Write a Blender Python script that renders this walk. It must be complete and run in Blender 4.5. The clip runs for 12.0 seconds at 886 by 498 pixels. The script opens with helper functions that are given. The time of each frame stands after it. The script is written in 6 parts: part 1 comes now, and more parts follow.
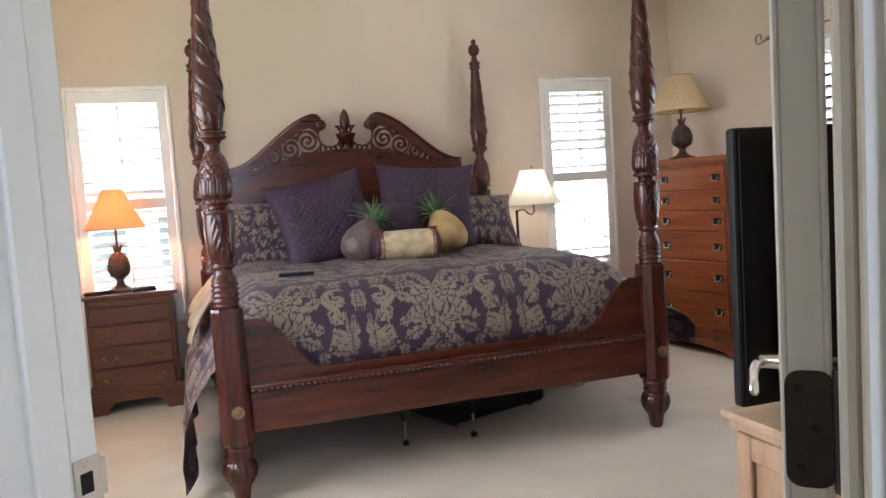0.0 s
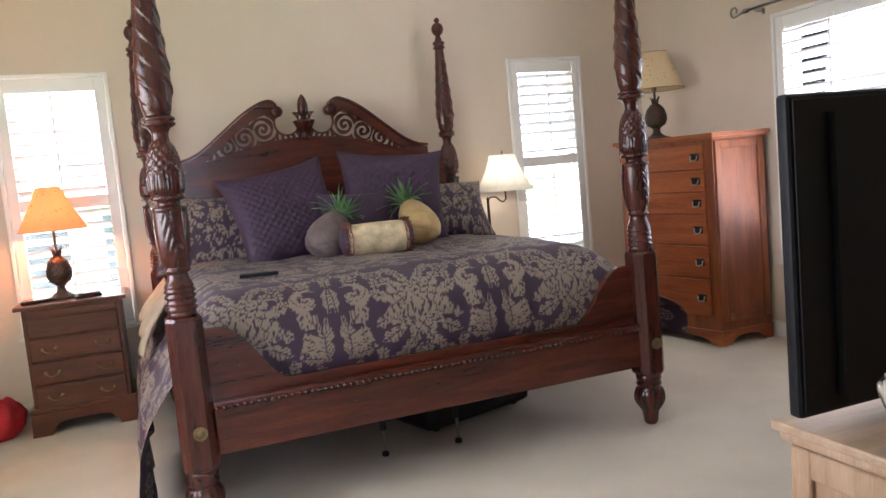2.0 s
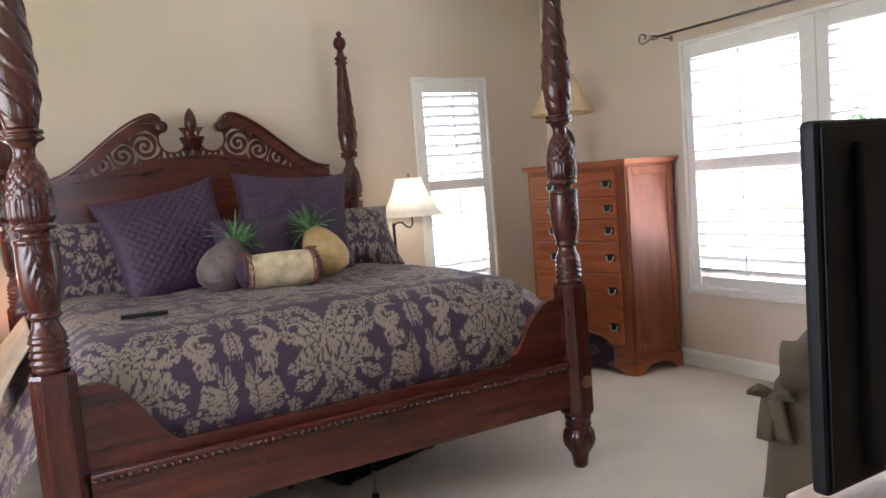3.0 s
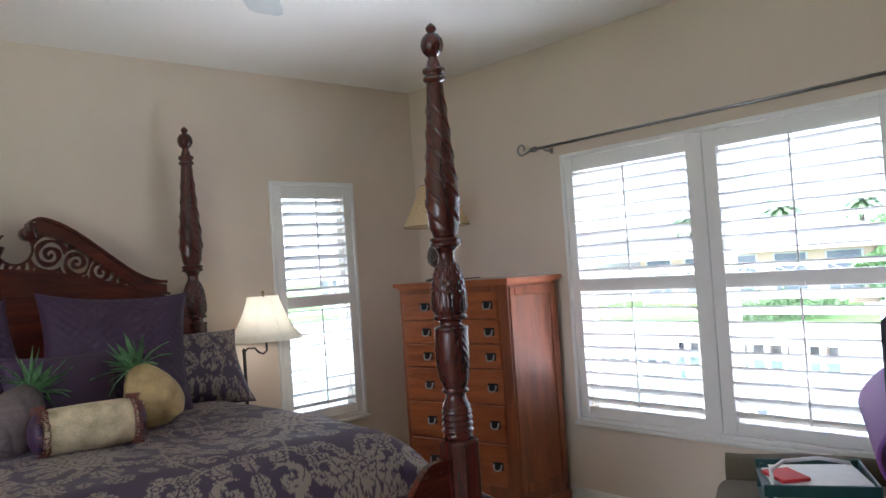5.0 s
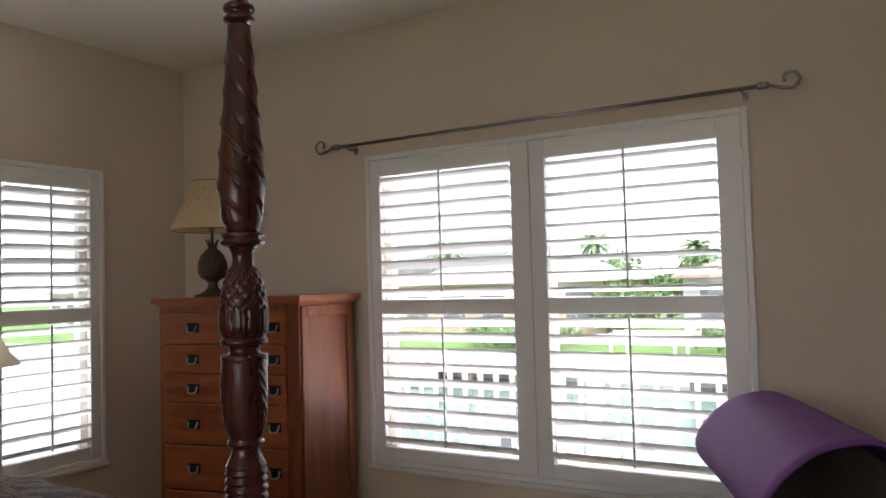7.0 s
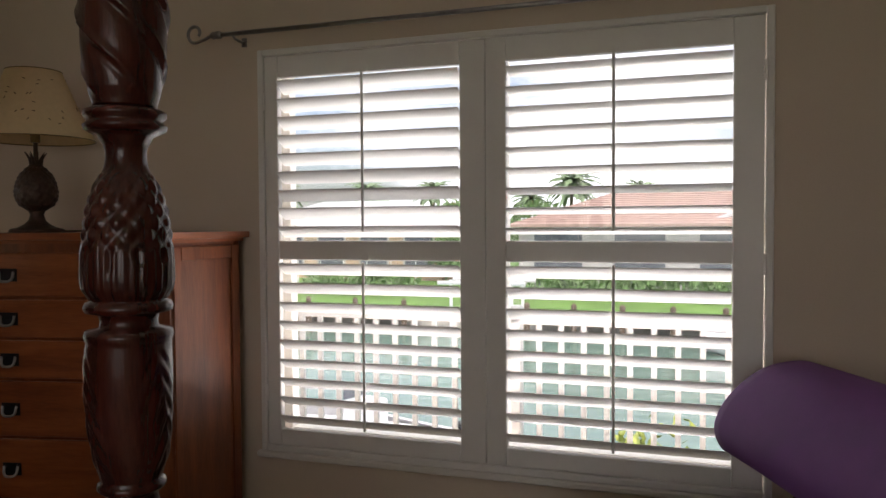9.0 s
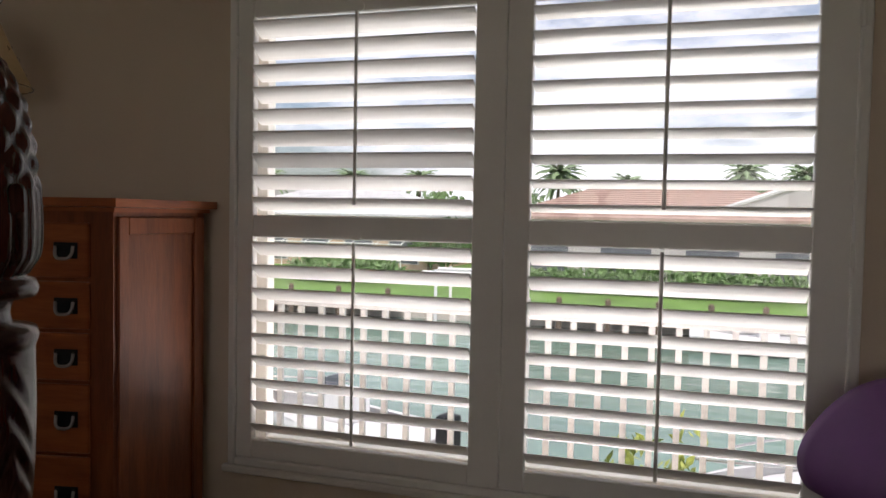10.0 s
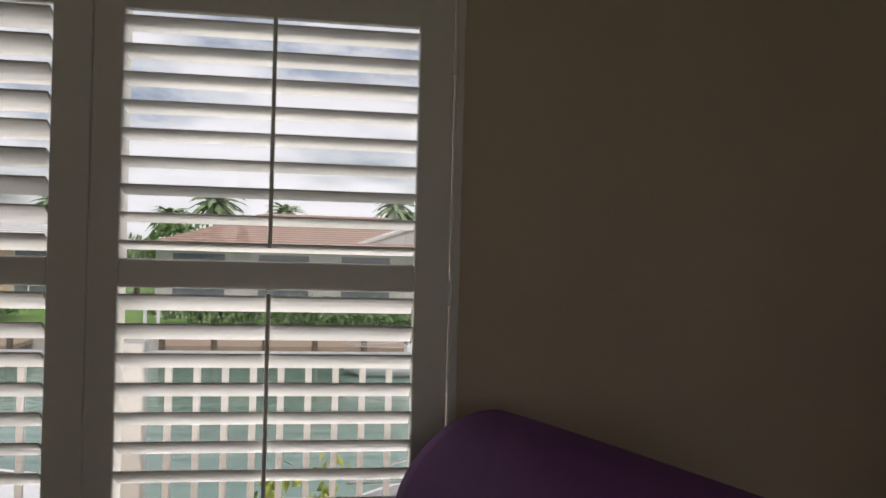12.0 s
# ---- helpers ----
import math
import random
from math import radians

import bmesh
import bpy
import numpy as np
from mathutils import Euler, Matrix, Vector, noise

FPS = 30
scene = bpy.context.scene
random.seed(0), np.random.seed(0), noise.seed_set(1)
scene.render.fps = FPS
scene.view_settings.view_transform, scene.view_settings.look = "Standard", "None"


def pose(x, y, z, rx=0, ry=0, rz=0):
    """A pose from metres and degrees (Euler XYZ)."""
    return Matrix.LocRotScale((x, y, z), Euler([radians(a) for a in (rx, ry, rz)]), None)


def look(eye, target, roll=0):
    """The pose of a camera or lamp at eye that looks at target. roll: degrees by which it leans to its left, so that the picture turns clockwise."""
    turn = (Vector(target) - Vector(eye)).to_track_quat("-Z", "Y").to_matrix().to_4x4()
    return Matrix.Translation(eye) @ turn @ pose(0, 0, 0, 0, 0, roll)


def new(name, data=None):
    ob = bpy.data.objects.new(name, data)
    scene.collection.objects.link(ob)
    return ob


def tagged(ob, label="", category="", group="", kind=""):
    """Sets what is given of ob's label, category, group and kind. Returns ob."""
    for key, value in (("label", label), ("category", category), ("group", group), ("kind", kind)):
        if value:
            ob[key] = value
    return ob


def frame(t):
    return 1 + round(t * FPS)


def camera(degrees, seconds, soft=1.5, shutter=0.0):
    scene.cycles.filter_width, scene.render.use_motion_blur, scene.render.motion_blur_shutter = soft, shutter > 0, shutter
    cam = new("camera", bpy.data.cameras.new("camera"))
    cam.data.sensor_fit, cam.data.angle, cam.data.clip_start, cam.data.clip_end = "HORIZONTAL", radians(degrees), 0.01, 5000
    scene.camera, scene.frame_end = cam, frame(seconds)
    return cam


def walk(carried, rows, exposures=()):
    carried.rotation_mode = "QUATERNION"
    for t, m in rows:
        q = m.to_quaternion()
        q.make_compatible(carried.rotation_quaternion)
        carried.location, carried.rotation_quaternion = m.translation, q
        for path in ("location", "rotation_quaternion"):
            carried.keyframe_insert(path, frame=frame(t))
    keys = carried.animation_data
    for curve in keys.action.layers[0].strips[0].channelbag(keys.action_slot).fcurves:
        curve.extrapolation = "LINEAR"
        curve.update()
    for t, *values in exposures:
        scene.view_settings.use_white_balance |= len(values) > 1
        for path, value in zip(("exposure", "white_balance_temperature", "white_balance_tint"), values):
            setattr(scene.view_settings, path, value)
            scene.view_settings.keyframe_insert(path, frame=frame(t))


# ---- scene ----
cam = camera(60.7, 12.0)
PATH = [
    (0, (1.367, 3.586, 1.243), (1.968, 5.487, 1.084), -3.7),
    (0.5, (1.348, 3.588, 1.237), (1.961, 5.482, 1.04), -3.8),
    (1, (1.336, 3.597, 1.234), (1.977, 5.479, 1.015), -4.1),
    (1.5, (1.336, 3.67, 1.23), (2.003, 5.54, 0.987), -5.2),
    (2, (1.36, 3.899, 1.245), (2.073, 5.757, 1.047), -5.2),
    (2.5, (1.371, 4.077, 1.266), (2.189, 5.894, 1.091), -3.8),
    (3, (1.349, 4.256, 1.281), (2.349, 5.979, 1.11), -4.5),
    (4.8, (1.623, 4.701, 1.401), (2.861, 6.272, 1.447), -3.8),
    (5, (1.631, 4.753, 1.423), (2.951, 6.255, 1.474), -3.9),
    (5.5, (1.687, 4.938, 1.437), (3.214, 6.225, 1.536), -4.6),
    (6, (1.796, 5.043, 1.435), (3.416, 6.209, 1.561), -4.1),
    (6.5, (1.919, 5.171, 1.404), (3.576, 6.283, 1.54), -1.9),
    (7, (1.981, 5.312, 1.389), (3.7, 6.33, 1.476), -1.6),
    (7.5, (2.06, 5.492, 1.389), (3.858, 6.366, 1.423), -2.0),
    (7.7, (2.107, 5.542, 1.366), (3.919, 6.388, 1.392), -1.7),
    (9.5, (2.738, 6.145, 1.361), (4.65, 6.724, 1.278), 0.2),
    (10, (2.952, 6.215, 1.316), (4.861, 6.804, 1.227), 1.1),
    (10.5, (3.07, 6.25, 1.324), (4.969, 6.867, 1.202), 1.1),
    (11, (3.087, 6.264, 1.342), (5.02, 6.761, 1.22), 0.5),
    (11.5, (3.095, 6.222, 1.345), (5.088, 6.375, 1.277), 1.0),
    (12, (3.122, 6.09, 1.344), (5.102, 5.807, 1.351), 1.5),
]
EXPOSURES = [(0, 2.5, 5700, 16), (1.5, 2.5, 5700, 16), (3, 2.5, 5600, 15), (5, 1.9, 5300, 13), (6.5, 1.2, 5750, 16), (7.7, 0.78, 6400, 17), (9.5, 0.05, 6500, 17), (10.5, -0.25, 6500, 17), (11.2, -0.45, 6500, 16), (12, -0.65, 6600, 14)]
walk(cam, [(t, look(eye, target, roll)) for t, eye, target, roll in PATH], EXPOSURES)

# ---- world, sun, lamps ----
world = bpy.data.worlds.new("sky")
scene.world = world
world.use_nodes = True
wn, wl = world.node_tree.nodes, world.node_tree.links
sky = wn.new("ShaderNodeTexSky")
sky.sky_type = "NISHITA"
sky.sun_disc = False
sky.sun_elevation, sky.sun_rotation = radians(58), radians(251)
sky.air_density, sky.dust_density = 1.0, 2.0
# broken cloud over the blue
wco = wn.new("ShaderNodeTexCoord")
wmap = wn.new("ShaderNodeMapping")
wmap.inputs["Scale"].default_value = (2.2, 2.2, 6.5)
cl = wn.new("ShaderNodeTexNoise")
cl.inputs["Scale"].default_value, cl.inputs["Detail"].default_value, cl.inputs["Roughness"].default_value = 1.5, 9, 0.58
ramp = wn.new("ShaderNodeValToRGB")
ramp.color_ramp.elements[0].position, ramp.color_ramp.elements[1].position = 0.37, 0.58
mixw = wn.new("ShaderNodeMixRGB")
mixw.inputs[2].default_value = (11.0, 11.2, 11.7, 1)
wl.new(wco.outputs["Generated"], wmap.inputs["Vector"])
wl.new(wmap.outputs["Vector"], cl.inputs["Vector"])
wl.new(cl.outputs["Fac"], ramp.inputs["Fac"])
wl.new(ramp.outputs["Color"], mixw.inputs[0])
wl.new(sky.outputs["Color"], mixw.inputs[1])
bg = wn["Background"]
bg.inputs["Strength"].default_value = 0.13
wl.new(mixw.outputs["Color"], bg.inputs["Color"])

sun = new("sun", bpy.data.lights.new("sun", "SUN"))
sun.data.energy, sun.data.angle, sun.data.color = 3.0, radians(0.6), (1.0, 0.95, 0.88)
sun.matrix_world = look((-40, -14, 60), (0, 0, -8))


def bulb(name, x, y, z, watts, colour, size=0.03):
    ob = new(name, bpy.data.lights.new(name, "POINT"))
    ob.data.energy, ob.data.color, ob.data.shadow_soft_size = watts, colour, size
    ob.location = (x, y, z)
    return ob


def daylight(name, m, wide, high, watts, colour=(0.86, 0.93, 1.0)):
    """An area lamp standing in for daylight, in an opening or added outside it."""
    ob = new(name, bpy.data.lights.new(name, "AREA"))
    ob.data.shape, ob.data.size, ob.data.size_y = "RECTANGLE", wide, high
    ob.data.energy, ob.data.color = watts, colour
    ob.matrix_world = m


bulb("bedside_bulb", 0.852, 8.72, 1.20, 4.4, (1.0, 0.40, 0.15))
bulb("floor_lamp_bulb", 3.68, 8.65, 1.20, 0.7, (1.0, 0.86, 0.66))
# warm fill added from the unseen west side to lift the room's walls
daylight("west_fill", look((-0.42, 6.0, 1.55), (3, 6.0, 2.15)), 2.4, 1.3, 8.5, (1.0, 0.88, 0.74))
daylight("landing_window_daylight", look((1.4, 1.22, 1.45), (1.4, 4, 1.45)), 0.9, 0.9, 4.8, (0.72, 0.86, 1.0))
# extra lamp, hidden outside above the window head, brightens slats and ceiling
daylight("east_window_daylight", look((5.80, 6.68, 2.60), (4.5, 6.68, 0.95)), 2.0, 0.4, 18.0, (0.95, 0.97, 1.0))
# unseen uplight added below sill height, far stronger than the balcony would reflect
daylight("balcony_uplight_fill", look((5.90, 6.68, 0.0), (4.2, 6.68, 2.1)), 2.4, 0.5, 92.0, (1.0, 0.97, 0.92))
daylight("north_window_daylight", look((0.912, 9.13, 1.265), (0.912, 7.4, 1.265)), 0.58, 1.46, 6.0, (1.0, 0.95, 0.88))
# this one is an added uplight, hidden low outside window_2 to whiten its slats
daylight("north_window_daylight", look((4.23, 9.60, 0.05), (4.23, 8.0, 1.9)), 0.7, 0.5, 28.0, (0.97, 0.98, 0.97))

# ---- materials ----
def nodes_of(name):
    m = bpy.data.materials.new(name)
    m.use_nodes = True
    return m, m.node_tree.nodes, m.node_tree.links, m.node_tree.nodes["Principled BSDF"]


def surf(name, base, rough=0.6, var=0.12, scale=6.0, bump=0.05, bscale=80.0, metal=0.0, stretch=(1, 1, 1), spec=0.5,
         dist=0.01, piece=0.0, coat=0.0, hue=None):
    """A plain surface with variation at two scales and a fine relief."""
    m, n, l, b = nodes_of(name)
    co = n.new("ShaderNodeTexCoord")
    mp = n.new("ShaderNodeMapping")
    mp.inputs["Scale"].default_value = stretch
    l.new(co.outputs["Object"], mp.inputs["Vector"])
    big = n.new("ShaderNodeTexNoise")
    big.inputs["Scale"].default_value, big.inputs["Detail"].default_value = scale, 5
    fine = n.new("ShaderNodeTexNoise")
    fine.inputs["Scale"].default_value, fine.inputs["Detail"].default_value = bscale, 4
    l.new(mp.outputs["Vector"], big.inputs["Vector"])
    l.new(mp.outputs["Vector"], fine.inputs["Vector"])
    mixf = n.new("ShaderNodeMath")
    mixf.operation = "MULTIPLY_ADD"
    mixf.inputs[1].default_value = 0.35
    l.new(fine.outputs["Fac"], mixf.inputs[0])
    l.new(big.outputs["Fac"], mixf.inputs[2])
    rp = n.new("ShaderNodeValToRGB")
    lo = [max(0.0, c * (1 - var)) for c in base]
    hi = [min(1.0, c * (1 + var)) for c in (hue or base)]
    rp.color_ramp.elements[0].position, rp.color_ramp.elements[1].position = 0.45, 0.92
    rp.color_ramp.elements[0].color, rp.color_ramp.elements[1].color = (*lo, 1), (*hi, 1)
    l.new(mixf.outputs[0], rp.inputs["Fac"])
    out = rp.outputs["Color"]
    if piece:
        info = n.new("ShaderNodeObjectInfo")
        hs = n.new("ShaderNodeHueSaturation")
        mr = n.new("ShaderNodeMapRange")
        mr.inputs["To Min"].default_value, mr.inputs["To Max"].default_value = 1 - piece, 1 + piece
        l.new(info.outputs["Random"], mr.inputs["Value"])
        l.new(mr.outputs["Result"], hs.inputs["Value"])
        l.new(out, hs.inputs["Color"])
        out = hs.outputs["Color"]
    l.new(out, b.inputs["Base Color"])
    rr = n.new("ShaderNodeMapRange")
    rr.inputs["To Min"].default_value, rr.inputs["To Max"].default_value = max(0.02, rough * 0.85), min(1, rough * 1.15)
    l.new(big.outputs["Fac"], rr.inputs["Value"])
    l.new(rr.outputs["Result"], b.inputs["Roughness"])
    b.inputs["Metallic"].default_value = metal
    b.inputs["Specular IOR Level"].default_value = spec
    b.inputs["Coat Weight"].default_value = coat
    if bump:
        bp = n.new("ShaderNodeBump")
        bp.inputs["Strength"].default_value, bp.inputs["Distance"].default_value = min(1.0, bump), dist
        l.new(fine.outputs["Fac"], bp.inputs["Height"])
        l.new(bp.outputs["Normal"], b.inputs["Normal"])
    return m


def wood(name, dark, light, rough=0.3, grain=(1, 1, 9), scale=5.0, coat=0.18, piece=0.0):
    """Stained wood: long grain with rings, under a varnish."""
    m, n, l, b = nodes_of(name)
    co = n.new("ShaderNodeTexCoord")
    mp = n.new("ShaderNodeMapping")
    mp.inputs["Scale"].default_value = [9.0 / g for g in grain]
    l.new(co.outputs["Object"], mp.inputs["Vector"])
    a = n.new("ShaderNodeTexNoise")
    a.inputs["Scale"].default_value, a.inputs["Detail"].default_value, a.inputs["Distortion"].default_value = scale * 0.5, 6, 0.6
    f = n.new("ShaderNodeTexNoise")
    f.inputs["Scale"].default_value, f.inputs["Detail"].default_value = scale * 5, 5
    l.new(mp.outputs["Vector"], a.inputs["Vector"])
    l.new(mp.outputs["Vector"], f.inputs["Vector"])
    s = n.new("ShaderNodeMath")
    s.operation = "MULTIPLY_ADD"
    s.inputs[1].default_value = 0.45
    l.new(f.outputs["Fac"], s.inputs[0])
    l.new(a.outputs["Fac"], s.inputs[2])
    rp = n.new("ShaderNodeValToRGB")
    rp.color_ramp.elements[0].position, rp.color_ramp.elements[1].position = 0.5, 0.95
    rp.color_ramp.elements[0].color, rp.color_ramp.elements[1].color = (*dark, 1), (*light, 1)
    l.new(s.outputs[0], rp.inputs["Fac"])
    l.new(rp.outputs["Color"], b.inputs["Base Color"])
    b.inputs["Roughness"].default_value = rough
    b.inputs["Coat Weight"].default_value, b.inputs["Coat Roughness"].default_value = coat, 0.12
    bp = n.new("ShaderNodeBump")
    bp.inputs["Strength"].default_value, bp.inputs["Distance"].default_value = 0.12, 0.004
    l.new(f.outputs["Fac"], bp.inputs["Height"])
    l.new(bp.outputs["Normal"], b.inputs["Normal"])
    return m


def glass(name, tint=(1, 1, 1)):
    m, n, l, b = nodes_of(name)
    n.remove(b)
    tr, gl, fr, mx = (n.new("ShaderNodeBsdfTransparent"), n.new("ShaderNodeBsdfGlossy"), n.new("ShaderNodeFresnel"), n.new("ShaderNodeMixShader"))
    tr.inputs["Color"].default_value = (*tint, 1)
    gl.inputs["Roughness"].default_value = 0.0
    l.new(fr.outputs["Fac"], mx.inputs["Fac"])
    l.new(tr.outputs["BSDF"], mx.inputs[1])
    l.new(gl.outputs["BSDF"], mx.inputs[2])
    l.new(mx.outputs["Shader"], n["Material Output"].inputs["Surface"])
    return m


def shade_cloth(name, base, trans=0.6):
    """Lampshade paper or cloth that lets the bulb's light through."""
    m, n, l, b = nodes_of(name)
    n.remove(b)
    di, tl, mx = n.new("ShaderNodeBsdfDiffuse"), n.new("ShaderNodeBsdfTranslucent"), n.new("ShaderNodeMixShader")
    ns = n.new("ShaderNodeTexNoise")
    ns.inputs["Scale"].default_value, ns.inputs["Detail"].default_value = 60, 5
    co = n.new("ShaderNodeTexCoord")
    l.new(co.outputs["Object"], ns.inputs["Vector"])
    rp = n.new("ShaderNodeValToRGB")
    rp.color_ramp.elements[0].color, rp.color_ramp.elements[1].color = (*[c * 0.85 for c in base], 1), (*base, 1)
    l.new(ns.outputs["Fac"], rp.inputs["Fac"])
    for s in (di, tl):
        l.new(rp.outputs["Color"], s.inputs["Color"])
    mx.inputs["Fac"].default_value = trans
    l.new(di.outputs["BSDF"], mx.inputs[1])
    l.new(tl.outputs["BSDF"], mx.inputs[2])
    l.new(mx.outputs["Shader"], n["Material Output"].inputs["Surface"])
    return m


M = {}
M["wall"] = surf("wall_paint", (0.68, 0.580, 0.475), 0.85, 0.05, 1.5, 0.25, 160, dist=0.002)
M["ceiling"] = surf("ceiling_paint", (0.87, 0.83, 0.77), 0.9, 0.03, 1.2, 0.35, 110, dist=0.003)
M["carpet"] = surf("carpet", (0.75, 0.67, 0.57), 0.95, 0.09, 2.2, 1.0, 240, dist=0.010)
M["trim"] = surf("white_trim", (0.78, 0.76, 0.71), 0.4, 0.04, 3, 0.04, 120)
M["shutter"] = surf("shutter_paint", (0.84, 0.83, 0.80), 0.38, 0.03, 4, 0.03, 90)
M["door"] = surf("door_paint", (0.76, 0.74, 0.68), 0.35, 0.05, 3, 0.06, 60)
M["glass"] = glass("window_glass")
M["mahogany"] = wood("mahogany", (0.022, 0.0042, 0.0032), (0.086, 0.0165, 0.0100), 0.27, (1, 1, 9))
M["mahogany_x"] = wood("mahogany_crosswise", (0.030, 0.0056, 0.0038), (0.115, 0.023, 0.012), 0.27, (9, 1, 1))
M["cherry"] = wood("cherry", (0.19, 0.046, 0.014), (0.37, 0.108, 0.034), 0.3, (9, 9, 1), 4)
M["cherry_up"] = wood("cherry_upright", (0.135, 0.034, 0.011), (0.27, 0.078, 0.025), 0.36, (1, 1, 9), 4, 0.2)
M["walnut"] = wood("dark_cherry", (0.046, 0.0115, 0.0045), (0.120, 0.033, 0.011), 0.32, (9, 1, 1), 4)
M["oak"] = wood("pale_oak", (0.42, 0.27, 0.16), (0.60, 0.42, 0.28), 0.45, (1, 1, 9), 5, 0.1)
M["oak_top"] = wood("pale_oak_top", (0.45, 0.30, 0.19), (0.62, 0.45, 0.31), 0.4, (9, 1, 1), 5, 0.1)
M["black"] = surf("black_plastic", (0.005, 0.0055, 0.008), 0.5, 0.2, 8, 0.05, 300, spec=0.25)
M["black_gloss"] = surf("black_gloss", (0.012, 0.013, 0.018), 0.12, 0.15, 6, 0.0)
M["iron"] = surf("black_iron", (0.022, 0.024, 0.028), 0.38, 0.3, 30, 0.2, 140, metal=0.7)
M["chrome"] = surf("brushed_nickel", (0.60, 0.58, 0.54), 0.22, 0.1, 20, 0.03, 200, metal=1.0)
M["steel_rod"] = surf("pewter_rod", (0.32, 0.31, 0.31), 0.3, 0.15, 30, 0.05, 200, metal=1.0)
M["brass"] = surf("antique_brass", (0.20, 0.14, 0.07), 0.4, 0.3, 60, 0.2, 200, metal=0.9)
M["bronze"] = surf("oiled_bronze", (0.045, 0.034, 0.028), 0.42, 0.3, 40, 0.1, 200, metal=0.6)
M["lamp_base"] = surf("bronzed_resin", (0.055, 0.030, 0.020), 0.42, 0.35, 40, 0.3, 150, metal=0.2)
M["shade_orange"] = shade_cloth("amber_shade_paper", (0.80, 0.33, 0.15), 0.12)
M["shade_tan"] = shade_cloth("tan_shade_paper", (0.74, 0.57, 0.34), 0.35)
M["shade_cream"] = shade_cloth("cream_shade_cloth", (0.86, 0.82, 0.70), 0.28)
M["purple"] = surf("aubergine_satin", (0.036, 0.014, 0.041), 0.6, 0.25, 9, 0.3, 240, dist=0.002)
M["mat"] = surf("violet_foam", (0.17, 0.052, 0.245), 0.62, 0.12, 9, 0.25, 400, dist=0.002)
M["olive"] = surf("olive_slipcover", (0.092, 0.073, 0.044), 0.85, 0.22, 7, 0.5, 420, dist=0.002)
M["red"] = surf("red_fabric", (0.42, 0.012, 0.020), 0.8, 0.2, 9, 0.4, 200)


